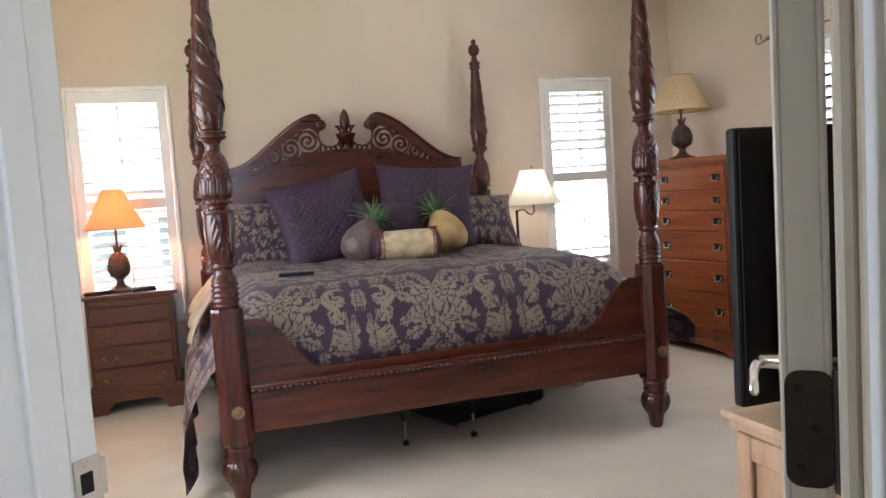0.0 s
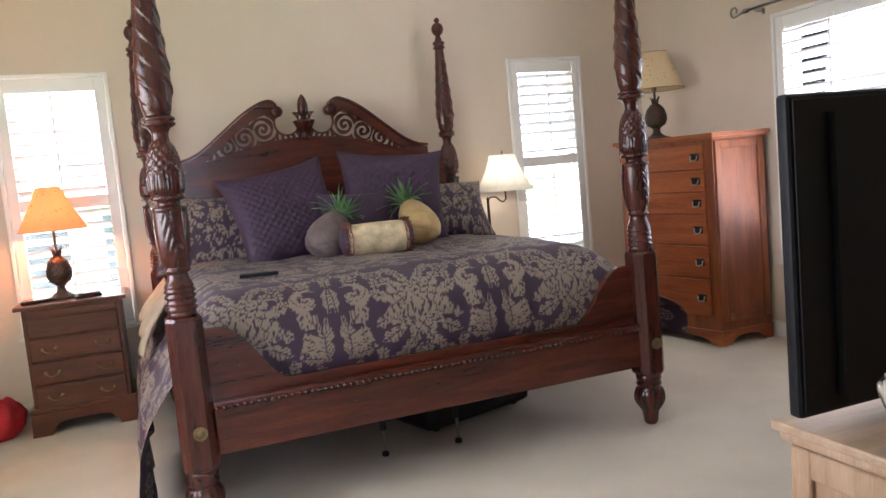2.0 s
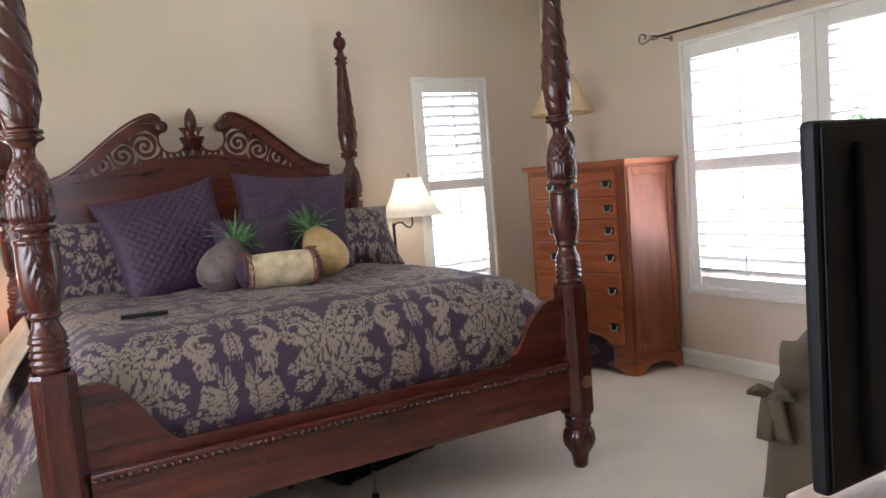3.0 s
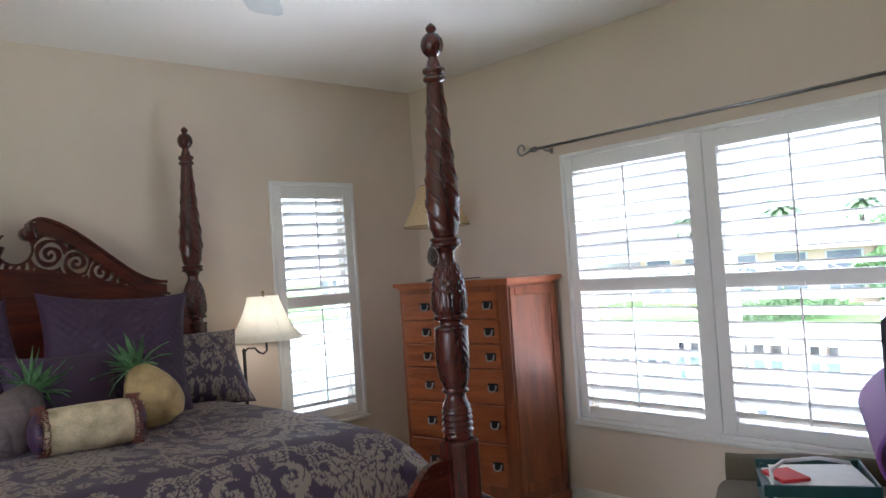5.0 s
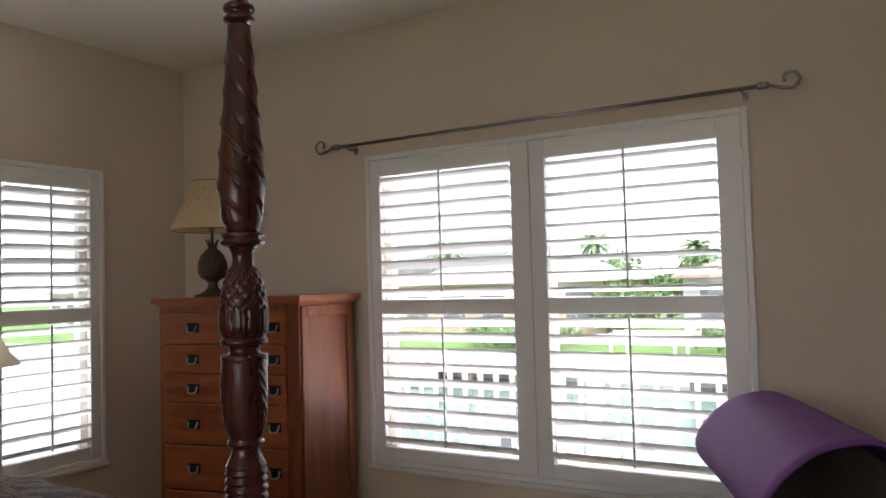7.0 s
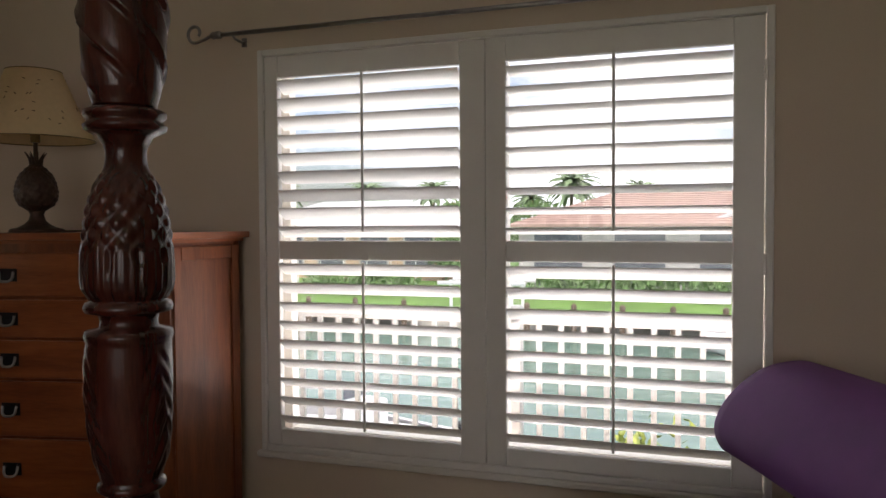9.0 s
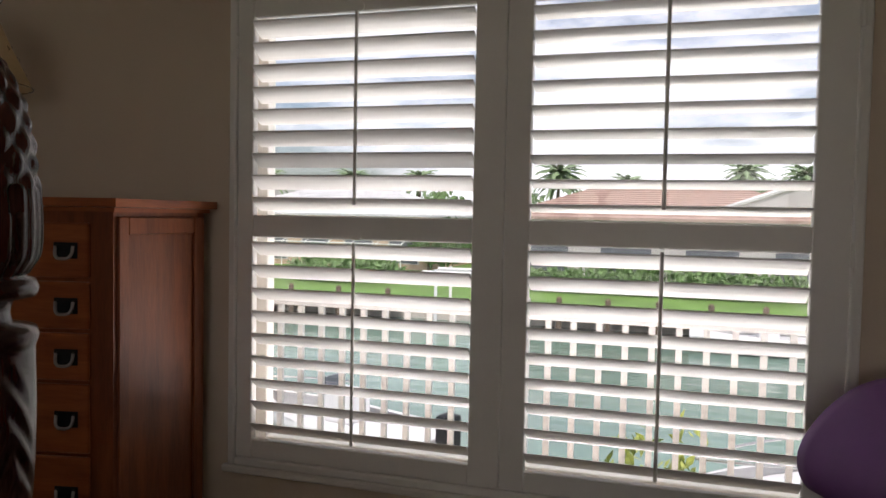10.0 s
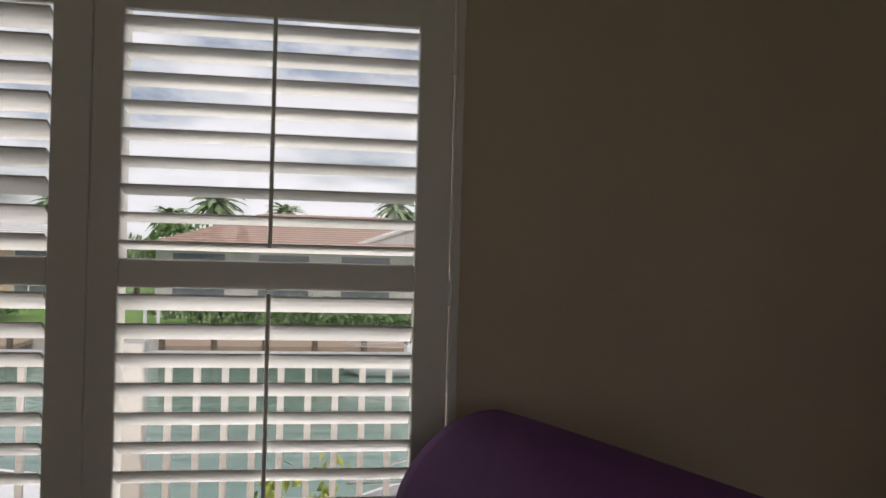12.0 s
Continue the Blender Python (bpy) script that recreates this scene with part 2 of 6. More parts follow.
def figure_of(u, v, cell):
    """1 where the woven figure lies at cloth coordinates u, v (arrays, metres), else 0:
    mirrored flower medallions between lyres of acanthus."""
    fx = (u / cell + 0.5 - 2.465 / cell) % 1.0 - 0.5
    fy = (v / cell + 0.40 - 7.20 / cell) % 1.0 - 0.5
    ax = np.abs(fx)
    rag = 0.35 * np.sin(41 * ax + 9 * np.sin(23 * fy)) * np.sin(37 * fy + 7 * np.sin(29 * ax)) + 0.15 * np.sin(97 * ax + 83 * fy)
    hump = lambda q: np.abs(np.cos(q))

    def polar(cx, cy):
        qx, qy = (fx if cx == 0 else ax - cx), fy - cy
        return np.hypot(qx, qy), np.arctan2(qy, qx)

    def bloom(cx, cy, radius, rings):
        """A flower head: rings of scalloped petals parted by thin dark lines."""
        r, th = polar(cx, cy)
        r = r + rag * (0.12 * radius)
        out = np.ones_like(r, bool)
        for k in range(rings):
            size, count = radius * (k + 1) / rings, 2.5 + 1.5 * k
            rim = hump(th * count + 0.9 * k) * (0.26 * size) + hump(th * count * 3.0) * (0.05 * size) + size * 0.80
            out &= (r < rim) if k == rings - 1 else (np.abs(r - rim) > 0.0056)
        return out & ((np.abs(np.sin(th * 9.0 + 5 * np.sin(r * 60.0))) > 0.05) | (r < 0.4 * radius))

    def scroll(cx, cy, radius, turn, phase):
        """A volute with lobed edges and a dark midrib."""
        r, th = polar(cx, cy)
        lg = np.log(r / radius + 0.02)
        off = np.abs((th * (turn / 6.2832) + lg * 0.42 + rag * 0.10 + phase) % 1.0 - 0.5)
        wide = hump(lg * 9.0 + phase * 7) * 0.11 + hump(lg * 27.0) * 0.08 + 0.13
        return (off < wide) & (off > 0.02) & (r + rag * 0.02 < radius)

    def leaf(bx, by, angle, length, wide, curve=0.0):
        """A lobed leaf with a dark midrib, growing from (bx, by)."""
        c, d = math.cos(radians(angle)), math.sin(radians(angle))
        px, py = ax - bx, fy - by
        p = px * c + py * d
        q = np.abs(py * c - px * d - p * p * curve + rag * 0.008)
        t = p / length
        return (q < (t - t * t) * 4.0 * wide * (hump(t * 8.5 + q * 22.0) * 0.5 + 0.62)) & (q > 0.004) & (np.sin(p * 230 - q * 190) > -0.80)

    def stem(k, ph, amp, at, wide):
        off = np.abs(ax - np.sin(fy * 6.2832 * k + ph) * amp - at)
        return (off < wide) & (np.sin(fy * 150.0 + off * 130.0) > -0.5)

    fig = bloom(0, 0.10, 0.180, 5) | bloom(0, -0.415, 0.062, 3)
    for bx, by, angle, length, wide, curve in (
            (0.035, 0.245, 72, 0.125, 0.036, 0), (0.095, 0.215, 44, 0.14, 0.042, 1.2), (0.14, 0.145, 14, 0.15, 0.040, 1.5),
            (0.15, 0.06, -16, 0.14, 0.040, -1.5), (0.115, -0.02, -42, 0.16, 0.042, 1.0), (0.02, -0.06, -62, 0.16, 0.036, 0.8)):
        fig |= leaf(bx, by, angle, length, wide, curve)
    for bx, by, angle, length, wide, curve in (
            (0.012, -0.14, -78, 0.18, 0.034, 0), (0.0, -0.23, -90, 0.14, 0.028, 0), (0.055, -0.12, -36, 0.13, 0.034, -2.0),
            (0.475, -0.43, 98, 0.28, 0.044, 1.0), (0.445, -0.19, 106, 0.28, 0.050, -1.2), (0.44, -0.17, 150, 0.15, 0.040, 2.0),
            (0.43, -0.06, 168, 0.14, 0.036, -2.0), (0.42, 0.05, 142, 0.15, 0.040, 1.5), (0.475, 0.10, 84, 0.20, 0.034, 0),
            (0.455, -0.33, 140, 0.15, 0.036, 1.8), (0.5, 0.29, 90, 0.13, 0.034, 0), (0.40, 0.30, 120, 0.16, 0.040, -1.5)):
        fig |= leaf(bx, by, angle, length, wide, curve)
    for bx, by, angle, length, wide, curve in (
            (0.22, -0.46, 82, 0.15, 0.030, -1.0), (0.265, -0.29, 40, 0.11, 0.034, 0), (0.215, -0.26, 140, 0.12, 0.034, 0),
            (0.25, -0.25, 92, 0.13, 0.032, 0), (0.30, -0.46, 66, 0.15, 0.034, 0), (0.15, -0.45, 108, 0.14, 0.032, 0),
            (0.24, 0.39, 40, 0.13, 0.034, 0), (0.19, 0.39, 150, 0.13, 0.034, 0), (0.22, 0.33, -90, 0.12, 0.030, 0), (0.33, 0.42, 10, 0.12, 0.032, 0)):
        fig |= leaf(bx, by, angle, length, wide, curve)
    for cx, cy, radius, turn, phase in ((0.365, 0.205, 0.100, 1, 0.1), (0.335, -0.055, 0.062, -1, 0.55), (0.385, -0.455, 0.060, 1, 0.3)):
        fig |= scroll(cx, cy, radius, turn, phase)
    for cx, cy, radius, rings in ((0.25, -0.315, 0.060, 3), (0.215, 0.375, 0.058, 3), (0.5, 0.455, 0.060, 3), (0.09, 0.375, 0.036, 2)):
        fig |= bloom(cx, cy, radius, rings)
    return (fig | stem(1, 0.5, 0.05, 0.30, 0.009)).astype(np.float32)


def weave(me, cell):
    """Stores the damask figure on a mesh, point by point, from its cloth coordinates."""
    n = len(me.loops)
    uv, vi = np.empty(n * 2, np.float32), np.empty(n, np.int32)
    me.uv_layers[0].data.foreach_get("uv", uv)
    me.loops.foreach_get("vertex_index", vi)
    at = np.zeros((len(me.vertices), 2))
    at[vi] = uv.reshape(-1, 2)
    me.attributes.new("figure", "FLOAT", "POINT").data.foreach_set("value", figure_of(at[:, 0], at[:, 1], cell))
    return me


def damask(name, ground, figure):
    """Woven damask cloth in two tones."""
    m, n, l, b = nodes_of(name)
    fig = n.new("ShaderNodeAttribute")
    fig.attribute_name = "figure"
    co = n.new("ShaderNodeTexCoord")
    wv = n.new("ShaderNodeTexNoise")
    wv.inputs["Scale"].default_value, wv.inputs["Detail"].default_value = 420, 3
    l.new(co.outputs["Object"], wv.inputs["Vector"])
    mx = n.new("ShaderNodeMixRGB")
    mx.inputs[1].default_value, mx.inputs[2].default_value = (*ground, 1), (*figure, 1)
    l.new(fig.outputs["Fac"], mx.inputs[0])
    thread = n.new("ShaderNodeMapRange")
    thread.inputs["To Min"].default_value, thread.inputs["To Max"].default_value = 0.65, 1.35
    l.new(wv.outputs["Fac"], thread.inputs["Value"])
    m2 = n.new("ShaderNodeMixRGB")
    m2.blend_type = "MULTIPLY"
    m2.inputs[0].default_value = 1.0
    l.new(mx.outputs[0], m2.inputs[1])
    l.new(thread.outputs[0], m2.inputs[2])
    l.new(m2.outputs[0], b.inputs["Base Color"])
    b.inputs["Roughness"].default_value = 0.6
    b.inputs["Sheen Weight"].default_value = 0.04
    add = n.new("ShaderNodeMath")
    add.operation = "MULTIPLY_ADD"
    add.inputs[1].default_value = 0.7
    l.new(wv.outputs["Fac"], add.inputs[0])
    l.new(fig.outputs["Fac"], add.inputs[2])
    bp = n.new("ShaderNodeBump")
    bp.inputs["Strength"].default_value, bp.inputs["Distance"].default_value = 0.35, 0.002
    l.new(add.outputs[0], bp.inputs["Height"])
    l.new(bp.outputs["Normal"], b.inputs["Normal"])
    return m


M["damask"] = damask("purple_damask", (0.040, 0.020, 0.046), (0.24, 0.195, 0.155))

# ---- mesh helpers ----
def mesh_of(name, bm, material, smooth=False):
    me = bpy.data.meshes.new(name)
    bm.normal_update()
    bm.to_mesh(me)
    bm.free()
    for m in (material if isinstance(material, (list, tuple)) else [material]):
        me.materials.append(m)
    if smooth:
        me.polygons.foreach_set("use_smooth", [True] * len(me.polygons))
    return me


def thing(name, label, category, place=(0, 0, 0), turn=0.0, group="", kind=""):
    ob = new(name)
    ob.empty_display_size = 0.1
    ob.matrix_basis = pose(*place, 0, 0, turn)
    return tagged(ob, label, category, group, kind)


def part(name, bm, material, parent, label="", smooth=False, at=None):
    """Links a bmesh (or a finished mesh) as one object under parent."""
    me = bm if isinstance(bm, bpy.types.Mesh) else mesh_of(name, bm, material, smooth)
    ob = new(name, me)
    ob.parent = parent
    if at is not None:
        ob.matrix_basis = at if isinstance(at, Matrix) else Matrix.Translation(at)
    return tagged(ob, label)


def solid(name, bm, material, label="", category="", kind="", group="", smooth=False):
    ob = new(name, mesh_of(name, bm, material, smooth))
    return tagged(ob, label, category, group, kind)


def bm_new():
    return bmesh.new()


def box(bm, x0, y0, z0, x1, y1, z1, bevel=0.0, segments=1, m=None):
    g = bmesh.ops.create_cube(bm, size=1.0)
    vs = g["verts"]
    for v in vs:
        v.co = Vector(((x0 + x1) / 2 + v.co.x * (x1 - x0), (y0 + y1) / 2 + v.co.y * (y1 - y0), (z0 + z1) / 2 + v.co.z * (z1 - z0)))
    if bevel:
        es = list({e for v in vs for e in v.link_edges})
        r = bmesh.ops.bevel(bm, geom=es, offset=bevel, segments=segments, affect="EDGES", profile=0.6)
        vs = list({v for f in r["faces"] for v in f.verts} | {v for v in vs if v.is_valid})
    if m is not None:
        bmesh.ops.transform(bm, matrix=m, verts=vs)
    return vs


def boxed(*a, **k):
    bm = bm_new()
    box(bm, *a, **k)
    return bm


def lathe(profile, segments=24, centre=(0, 0), shape=None, bm=None):
    """Turns (radius, height) pairs about the z axis; shape(angle, height, radius) may carve the radius."""
    bm = bm or bm_new()
    rings = []
    for r, z in profile:
        ring = []
        for k in range(segments):
            a = 2 * math.pi * k / segments
            rr = shape(a, z, r) if shape else r
            ring.append(bm.verts.new((centre[0] + rr * math.cos(a), centre[1] + rr * math.sin(a), z)))
        rings.append(ring)
    for a, b in zip(rings, rings[1:]):
        for k in range(segments):
            j = (k + 1) % segments
            bm.faces.new((a[k], a[j], b[j], b[k]))
    bm.faces.new(rings[0][::-1])
    bm.faces.new(rings[-1])
    return bm


def fine_profile(points, steps=6):
    """A smooth run of (radius, height) through the given ones."""
    out = []
    for i in range(len(points) - 1):
        p0, p1, p2, p3 = points[max(i - 1, 0)], points[i], points[i + 1], points[min(i + 2, len(points) - 1)]
        for s in range(steps):
            t = s / steps
            z = p1[1] + (p2[1] - p1[1]) * t
            m1, m2 = (p2[0] - p0[0]) / 2, (p3[0] - p1[0]) / 2
            r = (2 * t**3 - 3 * t**2 + 1) * p1[0] + (t**3 - 2 * t**2 + t) * m1 + (-2 * t**3 + 3 * t**2) * p2[0] + (t**3 - t**2) * m2
            out.append((max(r, 0.001), z))
    out.append(points[-1])
    return out


def tube(points, radius, segments=8, bm=None, taper=None):
    """A round bar along points."""
    bm = bm or bm_new()
    ps = [Vector(p) for p in points]
    rings, side = [], None
    for i, p in enumerate(ps):
        d = (ps[min(i + 1, len(ps) - 1)] - ps[max(i - 1, 0)]).normalized()
        if side is None:
            side = d.orthogonal().normalized()
        side = (side - d * side.dot(d)).normalized()
        up = d.cross(side)
        r = radius * (taper(i / (len(ps) - 1)) if taper else 1)
        rings.append([bm.verts.new(p + r * (math.cos(2 * math.pi * k / segments) * side + math.sin(2 * math.pi * k / segments) * up)) for k in range(segments)])
    for a, b in zip(rings, rings[1:]):
        for k in range(segments):
            j = (k + 1) % segments
            bm.faces.new((a[k], a[j], b[j], b[k]))
    bm.faces.new(rings[0][::-1])
    bm.faces.new(rings[-1])
    return bm


def extrude_outline(outline, depth, axis="y", offset=0.0, bm=None):
    """A flat outline of (u, v) made solid: axis y puts u, v on x, z; axis x on y, z; axis z on x, y."""
    bm = bm or bm_new()
    def at(u, v, d):
        return {"y": (u, d, v), "x": (d, u, v), "z": (u, v, d)}[axis]
    a = [bm.verts.new(at(u, v, offset)) for u, v in outline]
    b = [bm.verts.new(at(u, v, offset + depth)) for u, v in outline]
    n = len(outline)
    bm.faces.new(a)
    bm.faces.new(b[::-1])
    for k in range(n):
        j = (k + 1) % n
        bm.faces.new((a[j], a[k], b[k], b[j]))
    bmesh.ops.recalc_face_normals(bm, faces=bm.faces)
    return bm


def sheet(fn, nu, nv, thick=0.0, bm=None, uv=None):
    """A grid of fn(u, v) points for u, v in 0..1; thick gives it a back."""
    bm = bm or bm_new()
    g = [[bm.verts.new(fn(i / nu, j / nv)) for j in range(nv + 1)] for i in range(nu + 1)]
    lay = bm.loops.layers.uv.new("UVMap") if uv else None
    fs = []
    for i in range(nu):
        for j in range(nv):
            f = bm.faces.new((g[i][j], g[i + 1][j], g[i + 1][j + 1], g[i][j + 1]))
            fs.append(f)
            if uv:
                for lp, (a, b) in zip(f.loops, ((i, j), (i + 1, j), (i + 1, j + 1), (i, j + 1))):
                    lp[lay].uv = uv(a / nu, b / nv)
    if thick:
        bm.normal_update()
        bmesh.ops.solidify(bm, geom=fs, thickness=thick)
    return bm

# ---- the room ----
WX, WY, WW, WS, CZ = 5.085, 8.945, -0.35, 3.55, 2.70   # east, north, west, south faces of the walls, ceiling
DL, DR = Vector((1.215, 4.545)), Vector((1.762, 4.047))   # the doorway's two jambs, on a slanting wall


def wall_with_holes(name, length, height, thick, holes, m, label):
    """A wall along its own x axis, its room face at y = 0, cut by holes (x0, z0, x1, z1)."""
    xs = sorted({0.0, length, *[h[0] for h in holes], *[h[2] for h in holes]})
    bm = bm_new()
    for a, b in zip(xs, xs[1:]):
        mid = (a + b) / 2
        cuts = sorted((h[1], h[3]) for h in holes if h[0] <= mid <= h[2])
        z = 0.0
        for lo, hi in cuts:
            if lo > z:
                box(bm, a, min(0, thick), z, b, max(0, thick), lo)
            z = hi
        if z < height:
            box(bm, a, min(0, thick), z, b, max(0, thick), height)
    ob = solid(name, bm, M["wall"], label, "wall", "structure")
    ob.matrix_basis = m
    return ob


floor = solid("floor", boxed(WW - 0.3, 1.2, -0.2, WX, WY, 0.0), M["carpet"], "cream cut-pile carpet over the bedroom floor", "floor", "structure")
ceiling = solid("ceiling", boxed(WW - 0.3, 1.2, CZ, WX + 0.2, WY + 0.2, CZ + 0.15), M["ceiling"], "white painted flat ceiling", "ceiling", "structure")
# unseen slab, its overhang sized to keep sun off the openings and railing
shade_slab = solid("roof", boxed(WW - 1.60, 0.0, CZ + 0.155, WX + 1.42, WY + 1.25, CZ + 0.30, bevel=0.01), M["trim"], "flat white slab added unseen over the house to shade its openings and balcony", "roof", "structure")
# window openings
LWIN, RWIN = (0.590, 1.235), (3.915, 4.540)
EWIN = (5.765, 7.590)
SILL, HEAD = 0.495, 2.035
wall_with_holes("wall_north", WX - WW + 0.2, CZ, 0.2, [(LWIN[0] - WW + 0.02, SILL + 0.02, LWIN[1] - WW - 0.02, HEAD - 0.02), (RWIN[0] - WW + 0.02, SILL + 0.02, RWIN[1] - WW - 0.02, HEAD - 0.02)],
                pose(WW, WY, 0), "beige painted wall behind the bed with two shuttered windows")
wall_with_holes("wall_east", WY - WS, CZ, 0.2, [(WY - EWIN[1] + 0.02, SILL + 0.02, WY - EWIN[0] - 0.02, HEAD - 0.02)],
                pose(WX, WY, 0, 0, 0, -90), "beige painted wall with a wide double window")
# the west hole is added out of view, only to hold the fill lamp
wall_with_holes("wall_west", WY - 4.8, CZ, 0.15, [(0.001, 0.9, 2.4, 2.2)], pose(WW, 4.8, 0, 0, 0, 90), "plain beige painted side wall with an added, unseen opening for a fill lamp")
wall_with_holes("wall_south", WX - 2.2, CZ, -0.15, [], pose(2.2, WS, 0), "plain beige painted wall behind the television")
# the slanting wall with the doorway
along = (DR - DL).normalized()
inward = Vector((-along.y, along.x))
JR = DR + along * 0.056
ang = math.degrees(math.atan2(along.y, along.x))
P0 = DL - along * 0.60
door_w = (JR - DL).length
DOORH = 2.04
SLANT = 0.60 + door_w + 0.66
P1 = P0 + along * SLANT
wall_with_holes("wall_doorway", SLANT, CZ, -0.115, [(0.60, 0.0, 0.60 + door_w, DOORH)], pose(P0.x, P0.y, 0, 0, 0, ang), "beige painted slanting wall around the bedroom door")
wall_with_holes("wall_corner", P0.x - WW, CZ, -0.12, [], pose(WW, P0.y, 0), "plain beige wall beside the doorway")
# the landing that the walk starts from
wall_with_holes("wall_landing_west", 4.0, CZ, 0.12, [], pose(WW, 1.2, 0, 0, 0, 90), "plain beige landing wall")
wall_with_holes("wall_landing_south", 3.4, CZ, -0.15, [(1.3, 1.0, 2.2, 1.9)], pose(WW, 1.3, 0), "plain beige landing wall with a window opening")
wall_with_holes("wall_landing_east", P1.y - 1.2, CZ, -0.12, [], pose(P1.x - 0.06, 1.2, 0, 0, 0, 90), "plain beige landing wall")


def run_of_trim(name, pts, height, depth, m, label, cat):
    """A skirting board with an eased top edge along a wall line; depth to the left of the way."""
    bm = bm_new()
    for (ax, ay), (bx, by) in zip(pts, pts[1:]):
        d = Vector((bx - ax, by - ay))
        ln = d.length
        b0 = len(bm.verts)
        extrude_outline([(0, 0), (depth, 0), (depth, height - 0.02), (depth * 0.5, height - 0.004), (0.3 * depth, height), (0, height)], ln, axis="x", bm=bm)
        bm.verts.ensure_lookup_table()
        bmesh.ops.transform(bm, matrix=pose(ax, ay, 0.001, 0, 0, math.degrees(math.atan2(d.y, d.x))), verts=bm.verts[b0:])
    return solid(name, bm, m, label, cat, "structure")


run_of_trim("baseboard", [(WX, WS), (WX, WY), (WW, WY), (WW, P0.y)], 0.10, 0.014, M["trim"], "off-white skirting board along the walls", "baseboard")

# door jambs, stops and casings; local x along the wall, y into the bedroom
frame_1 = thing("door_1", "white-painted door frame around the open bedroom doorway", "door frame", (DL.x, DL.y, 0), ang, kind="structure")
jt = 0.018
part("jamb", boxed(0.0, -0.117, 0, jt, 0.002, DOORH - jt, bevel=0.002), M["door"], frame_1)
part("jamb", boxed(door_w - jt + 0.018, -0.117, 0, door_w + 0.018, 0.002, DOORH - jt, bevel=0.002), M["door"], frame_1)
part("jamb_head", boxed(0, -0.117, DOORH - jt, door_w + 0.018, 0.002, DOORH, bevel=0.002), M["door"], frame_1)
part("door_stop", boxed(jt, -0.085, 0, jt + 0.011, -0.042, DOORH - jt, bevel=0.003), M["door"], frame_1)
part("door_stop", boxed(door_w - 0.011, -0.085, 0, door_w, -0.042, DOORH - jt, bevel=0.003), M["door"], frame_1)


def casing_outline(x, out):
    """A moulded casing's section, from the jamb side x outwards (out = 1 or -1), as offsets from the wall face."""
    prof = [(0.0, 0.0), (0.0, 0.008), (0.006, 0.012), (0.011, 0.010), (0.016, 0.013), (0.026, 0.015), (0.034, 0.012), (0.040, 0.016), (0.050, 0.017), (0.056, 0.013), (0.062, 0.017), (0.066, 0.016), (0.066, 0.0)]
    return [(x + out * u, -v) for u, v in prof]


for y0, flip in ((-0.116, 1), (0.001, -1)):
    for x, out in ((0.005, -1), (door_w + 0.012, 1)):
        part("casing", extrude_outline([(u, y0 + flip * v) for u, v in casing_outline(x, out)], DOORH + 0.06, axis="z"), M["door"], frame_1)
    part("casing_head", boxed(0.005, y0 - 0.016 if flip > 0 else y0, DOORH - 0.005, door_w + 0.012, y0 if flip > 0 else y0 + 0.016, DOORH + 0.06, bevel=0.004), M["door"], frame_1)
strike = bm_new()
box(strike, jt - 0.0005, -0.034, 0.905, jt + 0.002, 0.003, 0.963, bevel=0.0008)
box(strike, jt - 0.002, 0.002, 0.912, jt + 0.0015, 0.010, 0.956, bevel=0.0006)
sp = part("strike_plate", strike, M["chrome"], frame_1, "brushed nickel strike plate")
part("latch_hole", boxed(jt + 0.0015, -0.026, 0.922, jt + 0.0028, -0.010, 0.946), M["black"], sp)
for z in (0.912, 0.956):
    part("screw", lathe([(0.004, 0), (0.003, 0.0012)], 10), M["chrome"], sp, at=pose(jt + 0.002, -0.018, z, 0, 90, 0))

# the door leaf, standing open square to its wall; local x away from the hinge, y to the opening
leaf_m = Matrix.Translation((DR.x + 0.008 * along.x, DR.y + 0.008 * along.y, 0)) @ pose(0, 0, 0, 0, 0, math.degrees(math.atan2(inward.y, inward.x)))
leaf = thing("panel_door", "white-painted six-panel bedroom door standing open", "door")
leaf.matrix_basis = leaf_m @ Matrix.Translation((0.010, 0, 0))
LW, LT, LH = 0.735, 0.036, 2.015
part("door_slab", boxed(0, -LT + 0.006, 0.012, LW, -0.006, LH), M["door"], leaf)
xs = [(0.0, 0.11), (LW / 2 - 0.055, LW / 2 + 0.055), (LW - 0.11, LW)]
zs = [(0.012, 0.24), (0.80, 0.98), (1.56, 1.68), (1.90, LH)]
for y0, y1 in ((-0.0065, 0.0), (-LT, -LT + 0.0065)):
    for a, b in xs:
        part("stile", boxed(a, y0, 0.012, b, y1, LH, bevel=0.002), M["door"], leaf)
    for a, b in zs:
        for (p, q), (r, s_) in zip(xs, xs[1:]):
            part("rail", boxed(q, y0, a, r, y1, b, bevel=0.002), M["door"], leaf)
    for (c, d), (e, f) in zip(zs, zs[1:]):
        for (p, q), (r, s_) in zip(xs, xs[1:]):
            yy = (y0, y1 - 0.001) if y1 == 0.0 else (y0 + 0.001, y1)
            part("panel", boxed(q + 0.028, yy[0], d + 0.028, r - 0.028, yy[1], e - 0.028, bevel=0.0055), M["door"], leaf)
